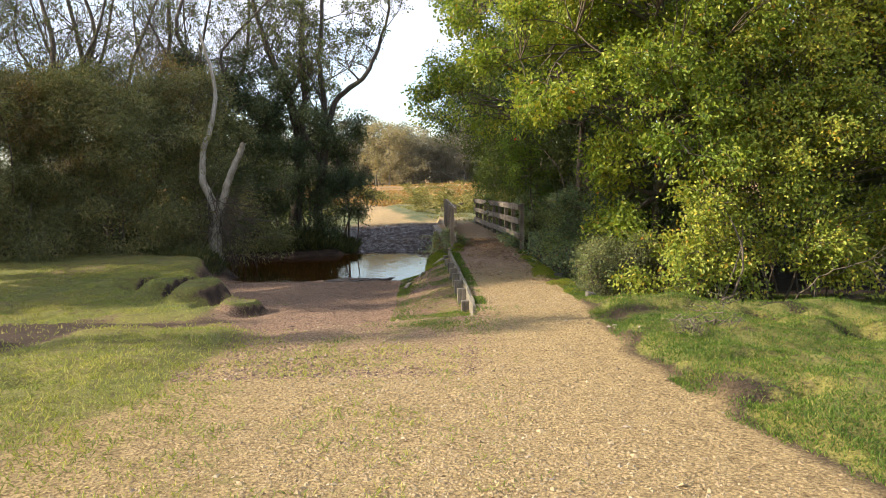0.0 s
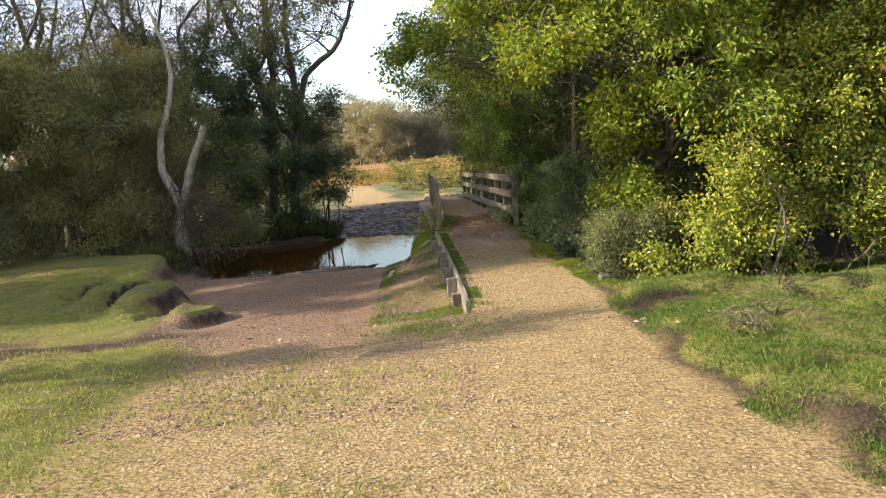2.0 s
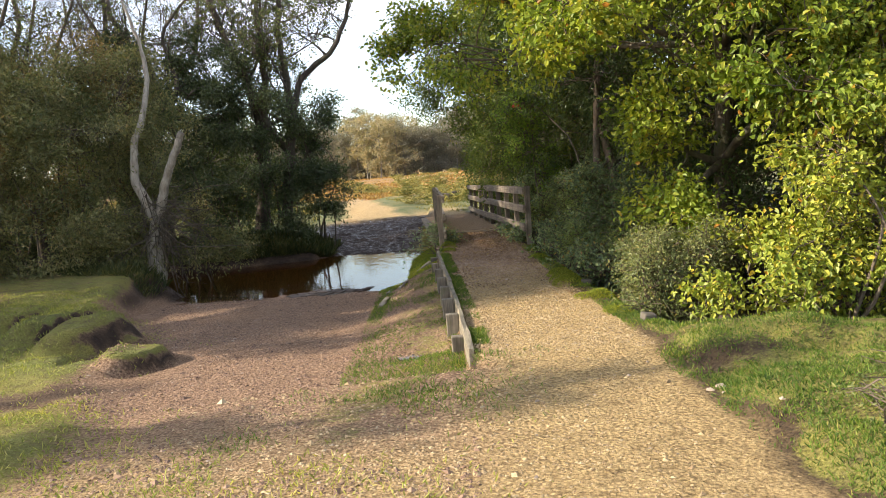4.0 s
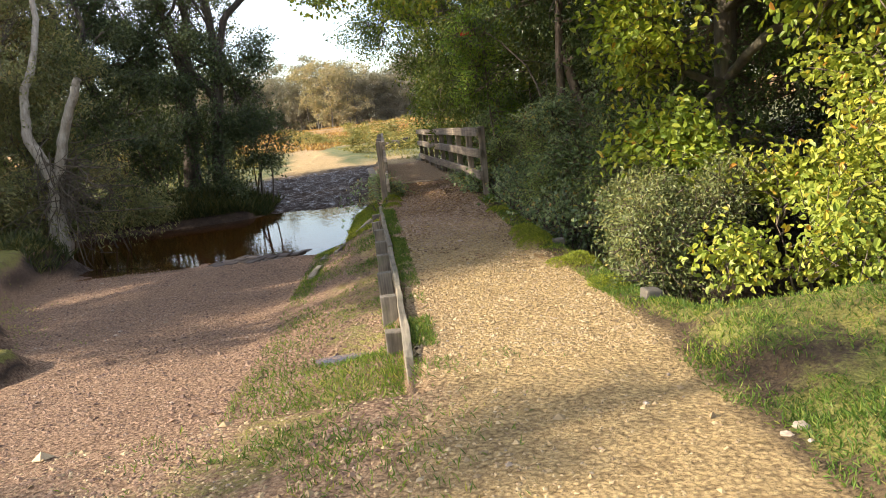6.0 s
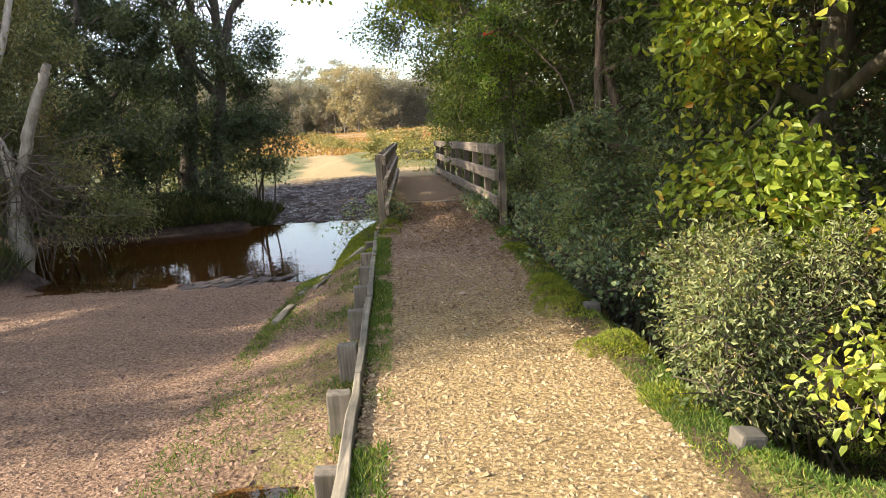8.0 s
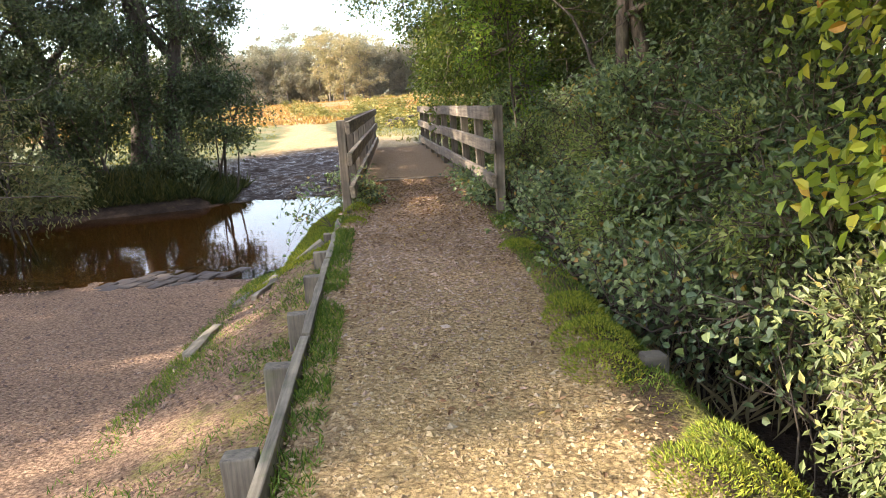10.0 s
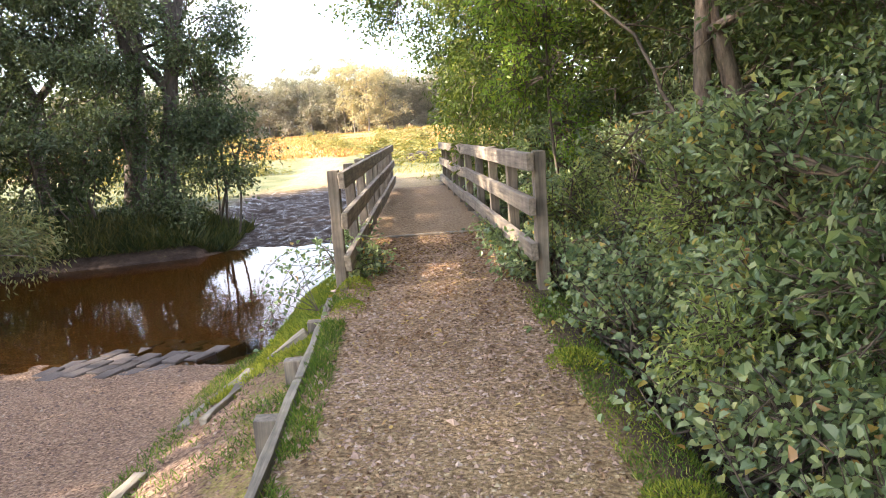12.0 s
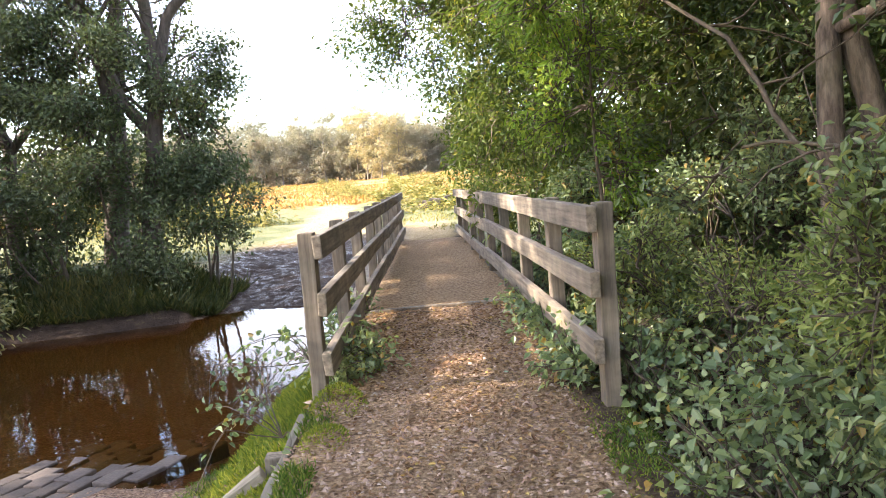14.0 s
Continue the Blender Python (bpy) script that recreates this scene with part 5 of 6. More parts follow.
def dead_tree():
    base = np.array([-6.0, 21.3, gz(-6.0, 21.3)])
    ob = thing("dead_tree", base, "bleached dead tree with a broken fork above tangled twigs", "tree")
    w = Tubes()
    rg = np.random.default_rng(3)

    def limb(pts, r0, r1, sides=9):
        p = np.array(pts, float)
        t = np.linspace(0, len(p) - 1, 4 * len(p))
        q = np.stack([np.interp(t, np.arange(len(p)), p[:, a]) for a in range(3)], 1) + rg.normal(0, 0.012, (len(t), 3))
        w.add(q - base, np.linspace(r0, r1, len(q)), sides, 0.07)

    limb([base - (0, 0, .2), (-5.98, 21.3, 0.3), (-5.85, 21.3, 0.95)], 0.2, 0.14)
    limb([(-5.88, 21.3, 0.7), (-6.05, 21.3, 1.25), (-6.3, 21.4, 1.8), (-6.3, 21.6, 2.5), (-6.16, 22.0, 3.2), (-6.1, 22.3, 4.0), (-6.25, 22.5, 4.8), (-6.6, 22.6, 5.8)], 0.12, 0.03)
    limb([(-5.85, 21.3, 0.85), (-5.7, 21.25, 1.3), (-5.5, 21.2, 1.85), (-5.2, 21.1, 2.45), (-5.11, 21.1, 2.65)], 0.11, 0.07)
    part("trunk", w.mesh("dead_trunk", M_DEAD), ob)
    tw = Tubes()
    for i in range(150):
        s = np.array([-5.85, 21.25, 0.9]) + rg.normal(0, (0.2, 0.12, 0.3))
        e = s + np.array([rg.normal(0.35, 0.6), rg.normal(-0.15, 0.35), rg.normal(-0.35, 0.5)])
        tw.add(curve(s, e, -0.12, 0.14, 6) - base, np.linspace(0.012, 0.003, 6), 4)
    part("twig", tw.mesh("dead_twigs", M_TWIG), ob)


dead_tree()


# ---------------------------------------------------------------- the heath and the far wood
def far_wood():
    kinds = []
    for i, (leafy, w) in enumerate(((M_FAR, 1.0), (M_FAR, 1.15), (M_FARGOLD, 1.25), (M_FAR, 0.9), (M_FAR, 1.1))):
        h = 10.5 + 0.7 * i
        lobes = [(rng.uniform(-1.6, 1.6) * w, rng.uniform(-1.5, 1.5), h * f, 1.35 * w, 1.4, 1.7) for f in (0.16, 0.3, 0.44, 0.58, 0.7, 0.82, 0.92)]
        t = plant("distant_tree", "distant autumn woodland tree with a pale trunk and haze-greyed thinning crown" if leafy is M_FAR else "golden-brown birch, dulled for haze, standing out of the distant wood", "tree", (0, 0, 0), lobes,
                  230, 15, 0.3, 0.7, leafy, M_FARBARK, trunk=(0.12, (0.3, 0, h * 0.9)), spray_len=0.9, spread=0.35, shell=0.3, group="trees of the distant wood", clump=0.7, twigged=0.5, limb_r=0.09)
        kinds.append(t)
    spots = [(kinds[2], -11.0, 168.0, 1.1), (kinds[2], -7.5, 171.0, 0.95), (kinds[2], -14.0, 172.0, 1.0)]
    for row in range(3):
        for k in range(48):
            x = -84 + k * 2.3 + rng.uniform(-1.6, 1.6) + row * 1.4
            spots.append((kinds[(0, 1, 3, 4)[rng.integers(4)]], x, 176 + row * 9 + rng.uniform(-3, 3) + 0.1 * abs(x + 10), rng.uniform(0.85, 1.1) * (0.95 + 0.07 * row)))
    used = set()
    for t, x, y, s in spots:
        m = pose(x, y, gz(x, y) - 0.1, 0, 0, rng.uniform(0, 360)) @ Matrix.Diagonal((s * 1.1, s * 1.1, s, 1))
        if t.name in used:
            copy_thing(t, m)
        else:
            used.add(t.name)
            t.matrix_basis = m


far_wood()
plant("wood_interior", "depth of the distant wood behind its front trees, shade put into its colour", "woodland", (-28.0, 205.0, gz(-28, 205)),
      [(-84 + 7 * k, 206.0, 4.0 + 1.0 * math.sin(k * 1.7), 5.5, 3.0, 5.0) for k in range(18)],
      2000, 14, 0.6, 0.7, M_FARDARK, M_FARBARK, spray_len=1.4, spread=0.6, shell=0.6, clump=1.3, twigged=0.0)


def heath_plants():
    g = plant("gorse_bush", "low yellow-green gorse bush on the dry heath", "bush", (0, 0, 0),
              [(-0.6, 0, 0.3, 0.7, 0.6, 0.4), (0.5, 0.1, 0.4, 0.7, 0.6, 0.5), (0.0, 0.5, 0.35, 0.7, 0.5, 0.45)], 90, 14, 0.14, 0.35, M_GORSE, M_TWIG, spray_len=0.3, spread=0.1, shell=0.4, group="gorse on the heath", clump=0.25, twigged=0.2)
    spots = [(-6.2, 45.0, 1.3), (-7.8, 46.5, 1.2), (-9.4, 45.0, 1.4), (-8.2, 48.0, 1.2), (-11.0, 47.0, 1.5), (0.8, 44.0, 1.1), (2.0, 42.0, 1.2), (-0.4, 52.0, 1.1), (1.8, 50.0, 1.3), (-2.2, 62.0, 1.2), (-4.4, 70.0, 1.1), (-0.2, 66.0, 1.4), (3.0, 58.0, 1.4), (3.4, 38.0, 1.0), (-12.8, 52.0, 1.4)]
    for i in range(26):
        spots.append((rng.uniform(-30, 6), rng.uniform(62, 120), rng.uniform(0.8, 1.5)))
    for i, (x, y, s) in enumerate(spots):
        m = pose(x, y, gz(x, y) - 0.05, 0, 0, rng.uniform(0, 360)) @ Matrix.Diagonal((s * 1.2, s, s * 0.8, 1))
        if i:
            copy_thing(g, m)
        else:
            g.matrix_basis = m
    n = 30000
    xy = np.stack([rng.uniform(-45, 14, n), 60 + 90 * rng.random(n) ** 1.3], 1)
    xy = xy[fbm(xy[:, 0], xy[:, 1], 9, 3, 91) > -0.06]
    tuft_patch("bracken", "rusty dead bracken covering the far heath", "bracken", xy, 0.28, 0.4, M_BRACKEN, width=0.12, lean=0.9)
    n = 16000
    xy = np.stack([rng.uniform(-16, 5, n), rng.uniform(31, 62, n)], 1)
    keep = fbm(xy[:, 0], xy[:, 1], 3.0, 3, 92) > 0.0
    track_x = np.interp(xy[:, 1], [26, 31, 36, 45, 58, 75], [-1.5, -1.7, -2.4, -3.6, -5.2, -7.8])
    keep &= np.abs(xy[:, 0] - track_x) > 2.4 - 0.03 * (xy[:, 1] - 30)
    tuft_patch("heath_grass", "dry yellow-green grass of the heath", "grass", xy[keep], 0.1, 0.5, M_GORSE, width=0.03, lean=0.6)


heath_plants()


def fallen_log():
    base = np.array([0.6, 43.5, gz(0.6, 43.5) - 0.1])
    w = Tubes()
    w.add([(-0.7, 0, 0.18), (-0.2, 0.05, 0.24), (0.3, 0.0, 0.22), (0.75, -0.1, 0.16)], [0.17, 0.22, 0.2, 0.12], 9, 0.12)
    w.add([(0.1, 0.0, 0.25), (0.3, 0.2, 0.45), (0.6, 0.3, 0.5)], [0.1, 0.07, 0.03], 7, 0.1)
    ob = new("fallen_log", w.mesh("fallen_log", M_ALDERBARK))
    ob.location = base
    tagged(ob, "dark fallen log lying at the edge of the heath", "log")


fallen_log()


# ---------------------------------------------------------------- what lies on the ground
def stones(name, label, xy, size, mat, sink=0.35):
    """Small angular stones, each its own little eight-faced lump."""
    n = len(xy)
    base = np.array([[1, 0, 0], [0, 1, 0], [-1, 0, 0], [0, -1, 0], [0.2, 0.1, 0.75], [-0.1, 0, -0.6]])
    tri = np.array([[0, 1, 4], [1, 2, 4], [2, 3, 4], [3, 0, 4], [1, 0, 5], [2, 1, 5], [3, 2, 5], [0, 3, 5]])
    s = size * np.exp(rng.normal(0, 0.38, n))
    a = rng.uniform(0, 2 * np.pi, n)
    v = base[None] * (1 + rng.uniform(-0.35, 0.35, (n, 6, 3))) * np.stack([s, s * rng.uniform(0.6, 0.95, n), s * rng.uniform(0.45, 0.8, n)], 1)[:, None, :]
    tilt = rng.normal(0, 0.3, n)
    v[..., 2] += v[..., 0] * tilt[:, None]
    ca, sa = np.cos(a)[:, None], np.sin(a)[:, None]
    v = np.stack([v[..., 0] * ca - v[..., 1] * sa, v[..., 0] * sa + v[..., 1] * ca, v[..., 2]], -1)
    z = ground_z(xy[:, 0], xy[:, 1]) + s * (0.35 - sink)
    v += np.stack([xy[:, 0], xy[:, 1], z], 1)[:, None, :]
    f = tri[None] + np.arange(n)[:, None, None] * 6
    return tagged(new(name, mesh_of(name, v.reshape(-1, 3), f.reshape(-1, 3), 3, mat)), label, "gravel", kind="stuff")


n = 44000
y = 2.4 + 18.3 * rng.random(n) ** 1.7
x = kerb_x(y) + (path_right(y) - kerb_x(y)) * rng.random(n) + np.where(y < 9.8, -2.6 * rng.random(n), 0)
xy = np.stack([x, y], 1)
inside, pinked = x < path_right(y) - 0.02, rng.random(n) < smooth(12.5, 16.0, y)
stones("gravel", "loose tan flint gravel of the path", xy[inside & ~pinked], 0.0092, M_FLINT)
stones("damp_gravel", "gravel of the path by the bridge, lightened and toned pink for its shade", xy[inside & pinked], 0.0105, M_PINKED)
n = 42000
y = 6.5 + 13.0 * rng.random(n) ** 1.2
x = kerb_x(y) - 0.1 - 5.0 * rng.random(n)
keep = (x > np.interp(y, [6, 9, 11, 13, 16, 19.5], [-2.4, -2.3, -3.2, -3.2, -4.6, -5.2])) & (fbm(x, y, 0.9, 3, 14) > -0.12)
stones("ford_gravel", "reddish damp gravel of the ford", np.stack([x, y], 1)[keep], 0.0115, M_FORDSTONE)

# grass
n = 320000
x, y = 0.8 - 11.5 * rng.random(n) ** 1.25, 0.5 + 17.2 * rng.random(n) ** 1.1
edge = np.interp(y, [2, 6, 9, 11, 13, 16, 18], [-2.4, -1.9, -2.15, -3.2, -3.0, -4.8, -5.4])
band = smooth(-0.2, 0.4, y - np.interp(x, [-9, -6, -4.4, -3.8, -2.2], [5.0, 6.6, 7.9, 9.6, 10.4]) + fbm(x, y, 0.7, 3, 31)) * smooth(11.2, 10.3, y) * smooth(-2.1, -2.6, x)
dens = smooth(0.5, -0.7, x - edge + 1.6 * fbm(x, y, 0.6, 3, 31)) * (0.45 + 1.3 * fbm(x, y, 1.3, 3, 33) + 2.2 * fbm(x, y, 0.18, 2, 34)) * (1 - 0.85 * band) * (1 - trenches(x, y))
dens = np.maximum(dens, 0.5 * smooth(-0.2, 0.3, fbm(x, y, 0.3, 3, 32) + 0.7 * fbm(x, y, 1.2, 3, 33)) * smooth(0.9, -1.0, x) * smooth(8.8, 7.8, y))
keep = rng.random(n) < dens * smooth(-11, -7.5, x) * smooth(0.5, 3.5, y)
tuft_patch("meadow_grass", "short cropped yellow-green turf beside the ford", "grass", np.stack([x, y], 1)[keep], 0.038, 0.7, M_TURF, width=0.009, lean=0.9)
n = 300000
y = 1.0 + 11.0 * rng.random(n)
off = 7.0 * rng.random(n) ** 1.5 - 0.1
x = path_right(y) + off
dens = smooth(-0.1, 0.15, off + 0.6 * fbm(x, y, 0.5, 3, 31)) * (0.75 + 2.0 * fbm(x, y, 0.7, 4, 31) + 1.8 * fbm(x, y, 0.7, 3, 35) + 2.0 * fbm(x, y, 0.2, 2, 40))
keep = rng.random(n) < dens * smooth(6.8, 4.0, off) * smooth(1.0, 3.5, y)
tuft_patch("verge_grass", "rough green grass tussocks along the path", "grass", np.stack([x, y], 1)[keep], 0.03, 0.75, M_GRASS, width=0.007, lean=0.8)
n = 110000
y = 8.2 + 11.8 * rng.random(n)
x = kerb_x(y) + 0.02 + 0.14 * rng.random(n) ** 1.5
side = rng.random(n) < 0.62
x = np.where(side, kerb_x(y) - 0.04 - 1.05 * rng.random(n) ** 1.3, x)
x = np.where(y < 10, -0.25 + rng.normal(0, 0.35, n) + 0.25 * (y - 9), x)
dens = np.where(side | (y < 10), 0.02 + 1.7 * fbm(x, y, 0.6, 3, 36) + 0.3 * smooth(13, 11, y) + 0.55 * smooth(0.2, 0.06, np.abs(x + 0.74)) * smooth(13.2, 14.2, y) + 0.35 * smooth(-0.2, -0.1, x - kerb_x(y)) - 0.22 * smooth(10.3, 9.6, y) + 0.5 * smooth(16.8, 18.2, y), 0.18 + 1.9 * fbm(x, y, 0.4, 3, 37))
keep = rng.random(n) < dens
tuft_patch("edge_grass", "mossy grass growing along the timber edging", "grass", np.stack([x, y], 1)[keep], 0.038, 0.6, M_GRASS, width=0.006, lean=0.8)
n = 40000
y = 10.4 + 8.0 * rng.random(n)
x = path_right(y) + 0.75 * rng.random(n) ** 1.4 - 0.05
keep = rng.random(n) < 0.12 + 1.6 * fbm(x, y, 0.6, 3, 38) + 0.06 * smooth(0.35, 0.1, x - path_right(y))
tuft_patch("ditch_grass", "yellowing grass and moss along the ditch edge", "grass", np.stack([x, y], 1)[keep], 0.019, 0.7, M_MOSS, width=0.006, lean=0.9)
n = 60000
y = 10.6 + 7.0 * rng.random(n)
x = path_right(y) - 0.04 + 0.42 * rng.random(n) ** 1.2
keep = rng.random(n) < 0.06 + 1.8 * fbm(x, y, 0.5, 3, 41)
tuft_patch("margin_grass", "soft green grass along the margin of the path", "grass", np.stack([x, y], 1)[keep], 0.03, 0.7, M_GRASS, width=0.005, lean=0.8)
n = 2000
y = 13.4 + 7.0 * rng.random(n)
x = path_right(y) + 0.5 + 1.3 * rng.random(n)
tuft_patch("dead_stalks", "dry straw-coloured stalks among the undergrowth", "grass", np.stack([x, y], 1)[fbm(x, y, 0.8, 3, 43) > 0.0], 0.3, 0.5, M_STRAW, width=0.003, lean=0.8)
n = 24000
y = 17.0 + 3.6 * rng.random(n)
x = kerb_x(y) - 0.05 - 0.75 * rng.random(n)
keep = (rng.random(n) < 0.75 + 1.2 * fbm(x, y, 0.5, 3, 39)) & (y < near_shore(x) - 0.1)
tuft_patch("shoulder_moss", "bright mossy turf on the shoulder above the water", "moss", np.stack([x, y], 1)[keep], 0.04, 0.6, M_MOSS, width=0.008, lean=0.8)
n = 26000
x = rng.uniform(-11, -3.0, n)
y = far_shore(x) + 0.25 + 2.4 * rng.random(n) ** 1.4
tuft_patch("bank_grass", "coarse grass and fern on the stream bank, darkened for its shade", "grass", np.stack([x, y], 1), 0.24, 0.6, M_BANK, width=0.02, lean=0.8)
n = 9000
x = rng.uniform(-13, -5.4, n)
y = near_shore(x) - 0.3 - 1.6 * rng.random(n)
tuft_patch("near_bank_grass", "coarse grass under the willow thicket, darkened for its shade", "grass", np.stack([x, y], 1), 0.2, 0.6, M_BANK, width=0.02, lean=0.9)


def moss_cushion(x, y, r, h, mat, label):
    n = int(9000 * r * r * 4)
    a, q = rng.uniform(0, 2 * np.pi, n), np.sqrt(rng.random(n))
    px, py = x + r * q * np.cos(a), y + r * 1.5 * q * np.sin(a)
    z = ground_z(px, py) + h * (1 - q ** 2.2) - 0.015
    d = unit(np.stack([np.cos(a) * q, np.sin(a) * q, 0.8 + 0 * q], 1) + rng.normal(0, 0.45, (n, 3)))
    c = np.array([x, y, gz(x, y)])
    me = leaf_mesh("moss_cushion", np.stack([px, py, z], 1) - c, d, rng.normal(size=(n, 3)), 0.022 * rng.uniform(0.6, 1.4, n), 0.007, mat)
    ob = new("moss_cushion", me)
    ob.location = c
    return tagged(ob, label, "moss", group="moss along the path")


for x, y, r, h in ((1.9, 12.3, 0.22, 0.07), (1.62, 13.25, 0.18, 0.1), (1.66, 13.6, 0.2, 0.12), (1.66, 14.0, 0.18, 0.11), (1.68, 12.2, 0.16, 0.05), (1.7, 14.3, 0.16, 0.06), (1.62, 15.9, 0.16, 0.06), (0.3, 17.85, 0.15, 0.12), (0.33, 18.6, 0.15, 0.12), (0.3, 17.35, 0.12, 0.07), (1.82, 11.3, 0.17, 0.05)):
    moss_cushion(x, y, r, h, M_MOSS, "yellow-green moss cushion at the edge of the path")

# fallen leaves
n = 12000
y = 11.5 + 9.2 * rng.random(n) ** 0.62
x = kerb_x(y) + 0.12 + (path_right(y) - kerb_x(y) - 0.12) * rng.random(n)
keep = rng.random(n) < 0.12 + 1.5 * fbm(x, y, 0.5, 3, 51) + 0.45 * smooth(15, 19, y)
x, y = x[keep], y[keep]
n = len(x)
d = unit(np.stack([rng.normal(size=n), rng.normal(size=n), rng.normal(0, 0.25, n)], 1))
tagged(new("fallen_leaves", leaf_mesh("fallen_leaves", np.stack([x, y, ground_z(x, y) + 0.012], 1), d, unit(np.array([0, 0, 1.0]) + rng.normal(0, 0.35, (n, 3))), 0.025 * rng.uniform(0.5, 1.6, n), 0.017, M_LITTER, True)),
       "brown fallen leaves scattered over the path by the bridge", "leaves", kind="stuff")


# ---------------------------------------------------------------- setts and timbers at the water
def sett_paving():
    ob = thing("sett_paving", (-2.0, 19.6, WATER_Z), "worn stone setts running into the water of the ford", "paving")
    o = np.array([-2.0, 19.6, WATER_Z])
    shapes = []
    for k in range(5):
        bm = bmesh.new()
        bmesh.ops.create_cube(bm, size=1.0)
        bmesh.ops.scale(bm, vec=(0.252, 0.156, 0.14), verts=bm.verts)
        r = random.Random(k)
        for v in bm.verts:
            v.co += Vector((r.uniform(-.012, .012), r.uniform(-.01, .01), r.uniform(-.006, .006)))
        bmesh.ops.bevel(bm, geom=bm.edges[:], offset=0.013, segments=2, affect="EDGES", profile=0.6)
        me = bpy.data.meshes.new("sett")
        bm.to_mesh(me)
        bm.free()
        for p in me.polygons:
            p.use_smooth = True
        me.materials.append(M_COBBLE)
        shapes.append(me)
    for i in range(11):
        for j in range(8):
            u, w = (i - 3) * 0.268 + (0.134 if j % 2 else 0), (j - 3.5) * 0.168
            x = -2.0 + u * 0.34 + w * 0.94
            y = 19.5 + u * 0.94 - w * 0.34
            if u > 0.85 + 0.1 * (j % 3) or y < 18.95:
                continue
            s = part("sett", shapes[(3 * i + j) % 5], ob)
            zz = WATER_Z + 0.025 - 0.1 * max(0, y - 19.4) + rng.normal(0, 0.012) - 0.07
            s.location = np.array([x, y, zz]) - o
            s.rotation_euler = (rng.normal(0, 0.03), rng.normal(0, 0.03), math.atan2(0.94, 0.34) + rng.normal(0, 0.05))


sett_paving()


def old_timber(a, b, size, label, seed):
    a, b = Vector(a), Vector(b)
    ob = new("old_timber", box_mesh("old_timber", (size[0], (b - a).length, size[1]), M_KERB_Y, 0.012, 0.01, seed))
    ob.matrix_world = Matrix.Translation((a + b) / 2) @ (b - a).to_track_quat("Y", "Z").to_matrix().to_4x4()
    return tagged(ob, label, "timber")


def on(x, y, up=0.0):
    return (x, y, gz(x, y) + up)


old_timber(on(-0.72, 16.7, -0.01), on(-0.6, 18.1, 0.0), (0.08, 0.08), "mossy half-buried timber along the ford shoulder", 1)
old_timber(on(-0.52, 16.5, 0.0), on(-0.46, 17.6, 0.01), (0.05, 0.09), "rotting grey board sunk in the ford shoulder", 2)
old_timber(on(-0.74, 15.2, 0.0), on(-0.68, 15.9, 0.0), (0.07, 0.08), "short mossy timber end in the gravel", 5)
old_timber(on(-0.46, 17.35, 0.04), on(-0.02, 17.42, 0.05), (0.1, 0.05), "pale plank across the shoulder by the edging", 3)
old_timber((1.76, 16.4, -0.06), (1.75, 17.2, -0.03), (0.05, 0.2), "dark edging board above the ditch near the railing", 4)


def hanging_bramble(x, y, z, label, n=26):
    base = np.array([x, y, z])
    ob = thing("bramble_spray", base, label, "bramble")
    t, P, D = Tubes(), [], []
    for i in range(n):
        e = np.array([rng.normal(-0.28, 0.22), rng.normal(-0.1, 0.35), rng.uniform(-0.55, 0.25)])
        c = curve((0, 0, 0), e, 0.25, 0.12, 7)
        t.add(c, np.linspace(0.004, 0.0015, 7), 3)
        k = 9
        s = rng.uniform(1.5, 6, k)
        P.append(np.stack([np.interp(s, np.arange(7), c[:, a]) for a in range(3)], 1) + rng.normal(0, 0.025, (k, 3)))
    P = np.concatenate(P)
    D = unit(rng.normal(size=P.shape))
    tagged(part("twig", t.mesh("bramble_twig", M_TWIG), ob), kind="stuff")
    tagged(part("foliage", leaf_mesh("bramble_leaf", P, D, rng.normal(size=P.shape) + (0, 0, 1), 0.042, 0.03, M_BRAMBLE, True), ob), kind="stuff")


hanging_bramble(0.12, 18.15, 0.3, "thin bramble trailing from the railing post over the water", 9)
hanging_bramble(0.1, 18.9, 0.25, "thin bramble trailing below the rails over the water", 7)
hanging_bramble(0.05, 17.6, 0.05, "bramble creeping over the timber edging end", 6)

plant("railing_undergrowth", "bramble and grass grown up round the railing foot", "bush", (0.22, 18.9, gz(0.22, 18.9)),
      [(0.24, 18.7, 0.2, 0.14, 0.6, 0.14), (0.2, 19.6, 0.22, 0.15, 0.5, 0.16)], 160, 14, 0.045, 0.6, M_BRAMBLE, M_TWIG, spray_len=0.15, spread=0.05, clump=0.12, stems=6, stem_r=0.004)
plant("railing_undergrowth", "bramble grown through the lower rail beside the path", "bush", (1.72, 18.6, gz(1.72, 18.6)),
      [(1.68, 18.2, 0.18, 0.12, 0.5, 0.12), (1.64, 19.2, 0.2, 0.12, 0.5, 0.14), (1.6, 20.2, 0.18, 0.12, 0.5, 0.12)], 240, 14, 0.055, 0.65, M_BRAMBLE, M_TWIG, spray_len=0.2, spread=0.06, clump=0.13, stems=8, stem_r=0.004)


def rowan_berries():
    """A cluster of red berries under the leaves above the bridge."""
    c = Vector((1.75, 19.1, 2.55))
    ob = thing("berry_cluster", c, "bright red rowan berries hanging among green leaves", "berries")
    bm = bmesh.new()
    bmesh.ops.create_icosphere(bm, subdivisions=1, radius=0.012)
    me = bpy.data.meshes.new("berry")
    bm.to_mesh(me)
    bm.free()
    me.materials.append(M_BERRY)
    for i in range(34):
        b = part("berry", me, ob)
        b.location = (rng.normal(0, 0.035), rng.normal(0, 0.03), rng.normal(0, 0.022))


rowan_berries()


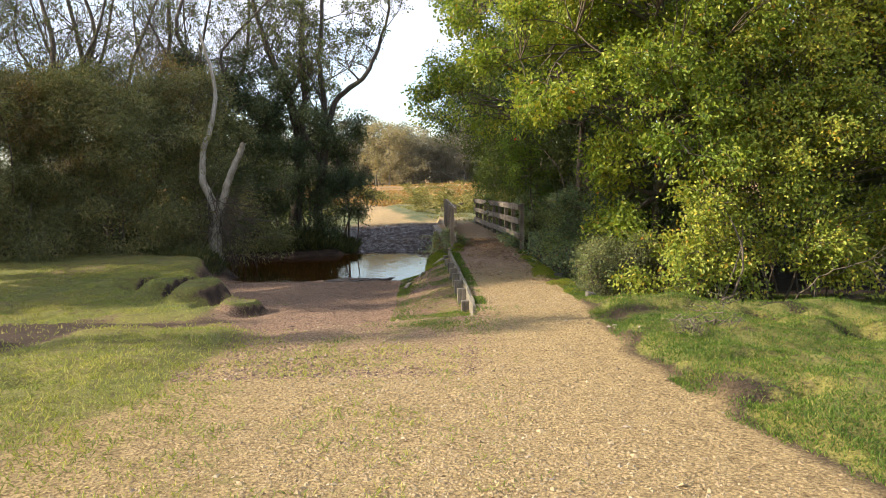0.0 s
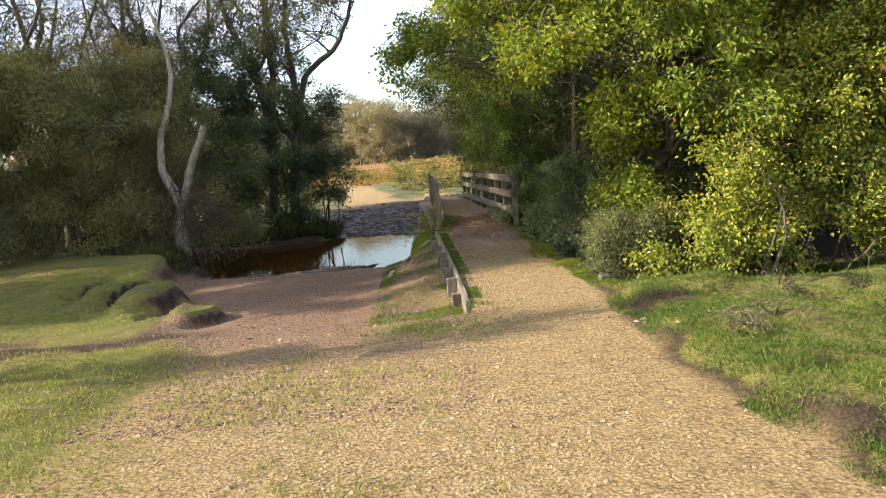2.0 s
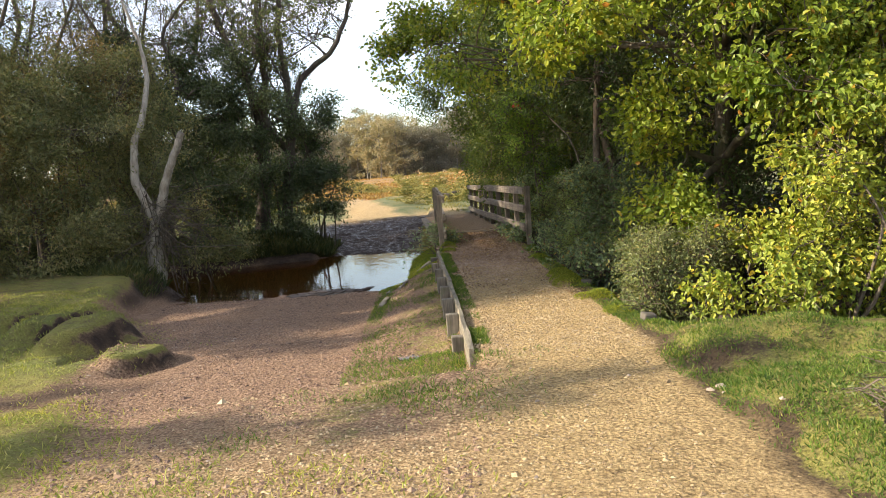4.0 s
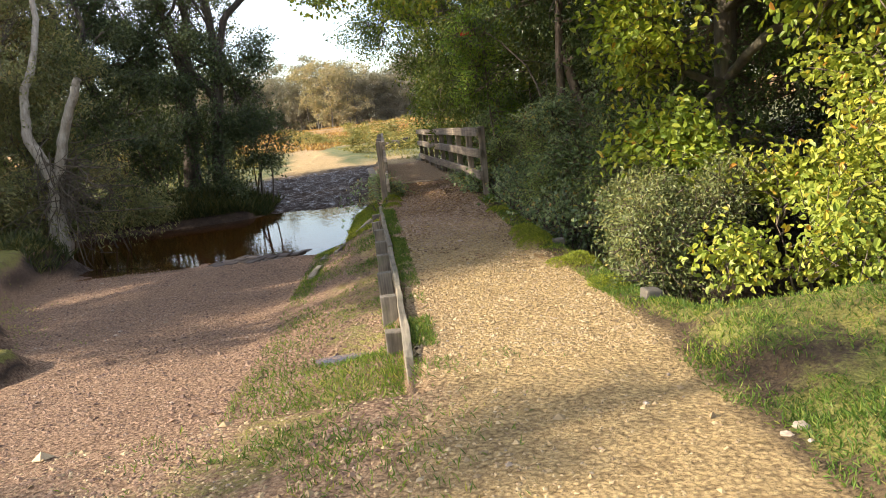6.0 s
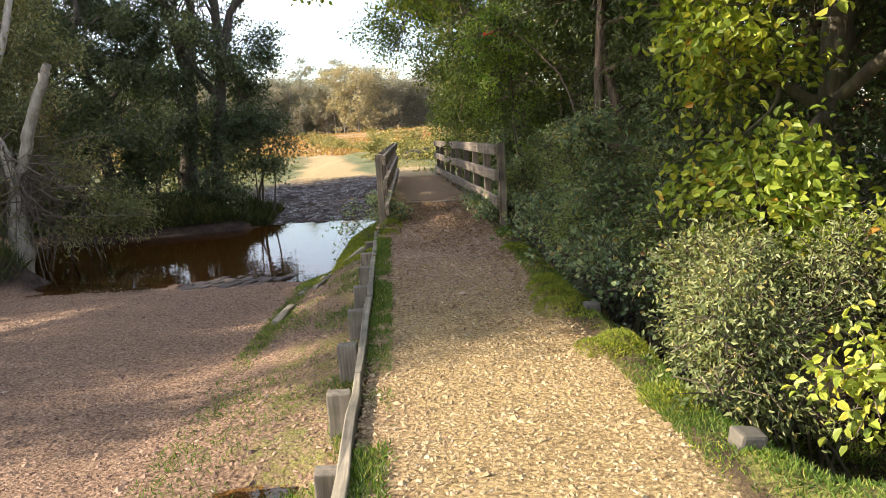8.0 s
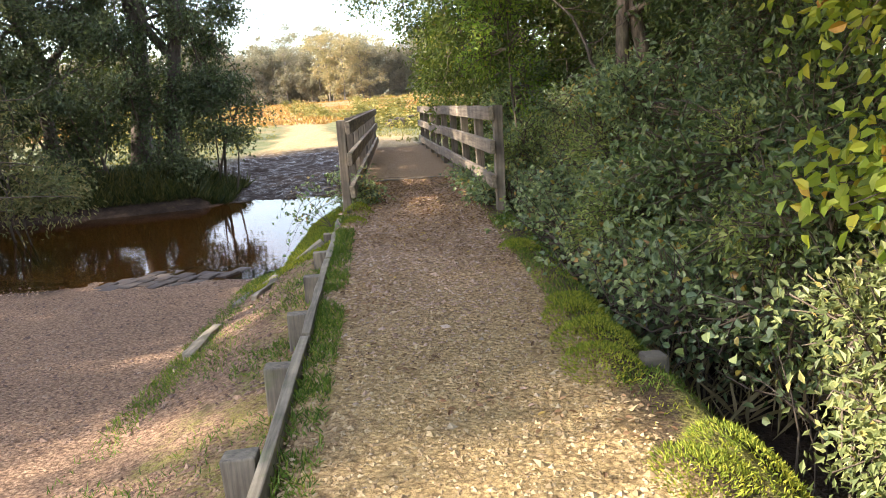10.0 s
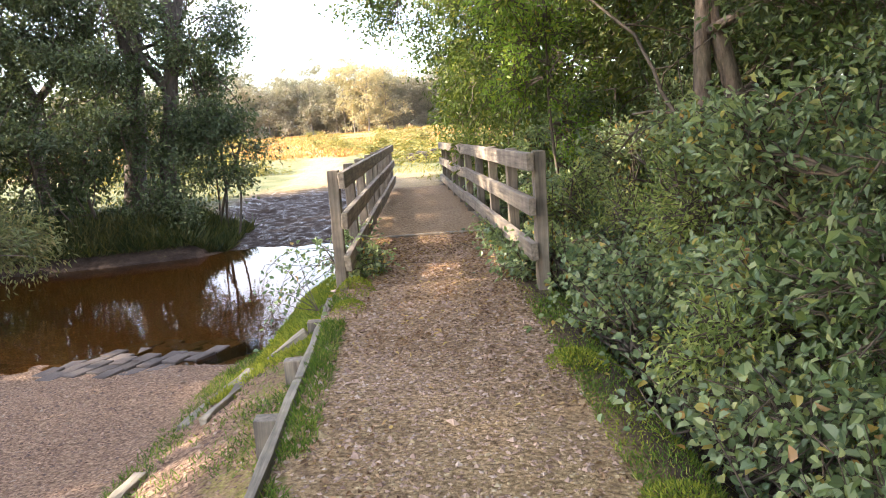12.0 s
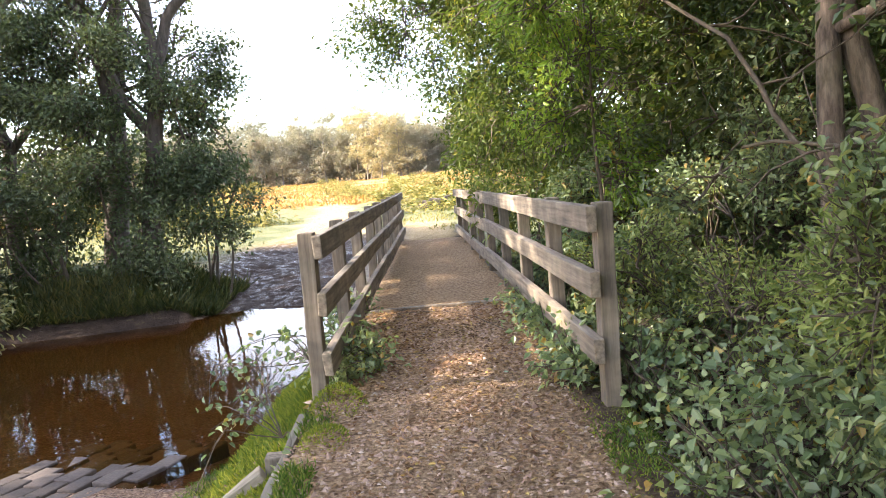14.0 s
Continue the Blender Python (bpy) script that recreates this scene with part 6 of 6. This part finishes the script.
def leaning_branch(pts, r, label):
    p = np.array(pts, float)
    ob = thing("leaning_branch", p[0], label, "branch")
    t = np.linspace(0, len(p) - 1, 5 * len(p))
    q = np.stack([np.interp(t, np.arange(len(p)), p[:, a]) for a in range(3)], 1) + rng.normal(0, 0.012, (len(t), 3))
    w = Tubes()
    w.add(q - p[0], np.linspace(r, r * 0.3, len(q)), 6, 0.06)
    part("branch", w.mesh("branch", M_TWIG), ob)
    for i in range(9):
        s = q[rng.integers(6, len(q))] - p[0]
        w = Tubes()
        w.add(curve(s, s + rng.normal(0, 0.3, 3) + (0, 0, 0.1), 0.05, 0.1, 5), np.linspace(r * 0.35, 0.003, 5), 4)
        part("twig", w.mesh("twig", M_TWIG), ob)


leaning_branch([on(2.95, 17.0, -0.05), (2.75, 17.5, 1.0), (2.55, 18.2, 1.9), (2.2, 19.2, 2.5), (1.6, 20.0, 2.75)], 0.02, "thin grey branch leaning out of the undergrowth towards the bridge")
leaning_branch([on(4.3, 15.6, -0.05), (3.7, 16.1, 0.9), (3.0, 16.8, 1.25), (2.3, 17.4, 1.3)], 0.025, "dead mossy branch lying across the undergrowth")
leaning_branch([on(4.4, 10.6, -0.05), (4.8, 10.3, 0.3), (5.3, 10.2, 0.5), (5.7, 10.15, 0.6)], 0.012, "bare pale branch sticking out of the hazel bush")

plant("heath_sprig", "thin grey-leaved sprigs growing out of the grass verge", "shrub", (2.45, 7.5, gz(2.45, 7.5)),
      [(2.3, 7.3, 0.2, 0.25, 0.25, 0.2), (2.7, 7.6, 0.22, 0.3, 0.3, 0.22)], 90, 10, 0.03, 0.35, M_SALLOW, M_TWIG, stems=22, stem_r=0.004, spray_len=0.18, spread=0.03, clump=0.12)


def pale_stone(x, y, r, seed):
    bm = bmesh.new()
    bmesh.ops.create_icosphere(bm, subdivisions=2, radius=r)
    rr = random.Random(seed)
    k = [rr.uniform(0.6, 1.3) for _ in range(3)]
    for v in bm.verts:
        v.co = Vector((v.co.x * k[0], v.co.y * k[1], v.co.z * 0.6)) * (1 + 0.35 * noise.noise(v.co * (1.4 / r) + Vector((seed, 0, 0))))
    me = bpy.data.meshes.new("flint")
    bm.to_mesh(me)
    bm.free()
    me.materials.append(M_PALE)
    ob = new("flint", me)
    ob.location = (x, y, gz(x, y) + r * 0.25)
    ob.rotation_euler = (0, 0, seed)
    tagged(ob, "pale loose flint lying at the gravel edge", "stone", group="loose flints by the path")


for i, (x, y, r) in enumerate(((1.72, 8.5, 0.02), (1.8, 8.55, 0.026), (1.77, 8.42, 0.014), (1.55, 9.3, 0.014), (1.9, 7.9, 0.016), (1.35, 9.0, 0.012))):
    pale_stone(x, y, r, i + 1)
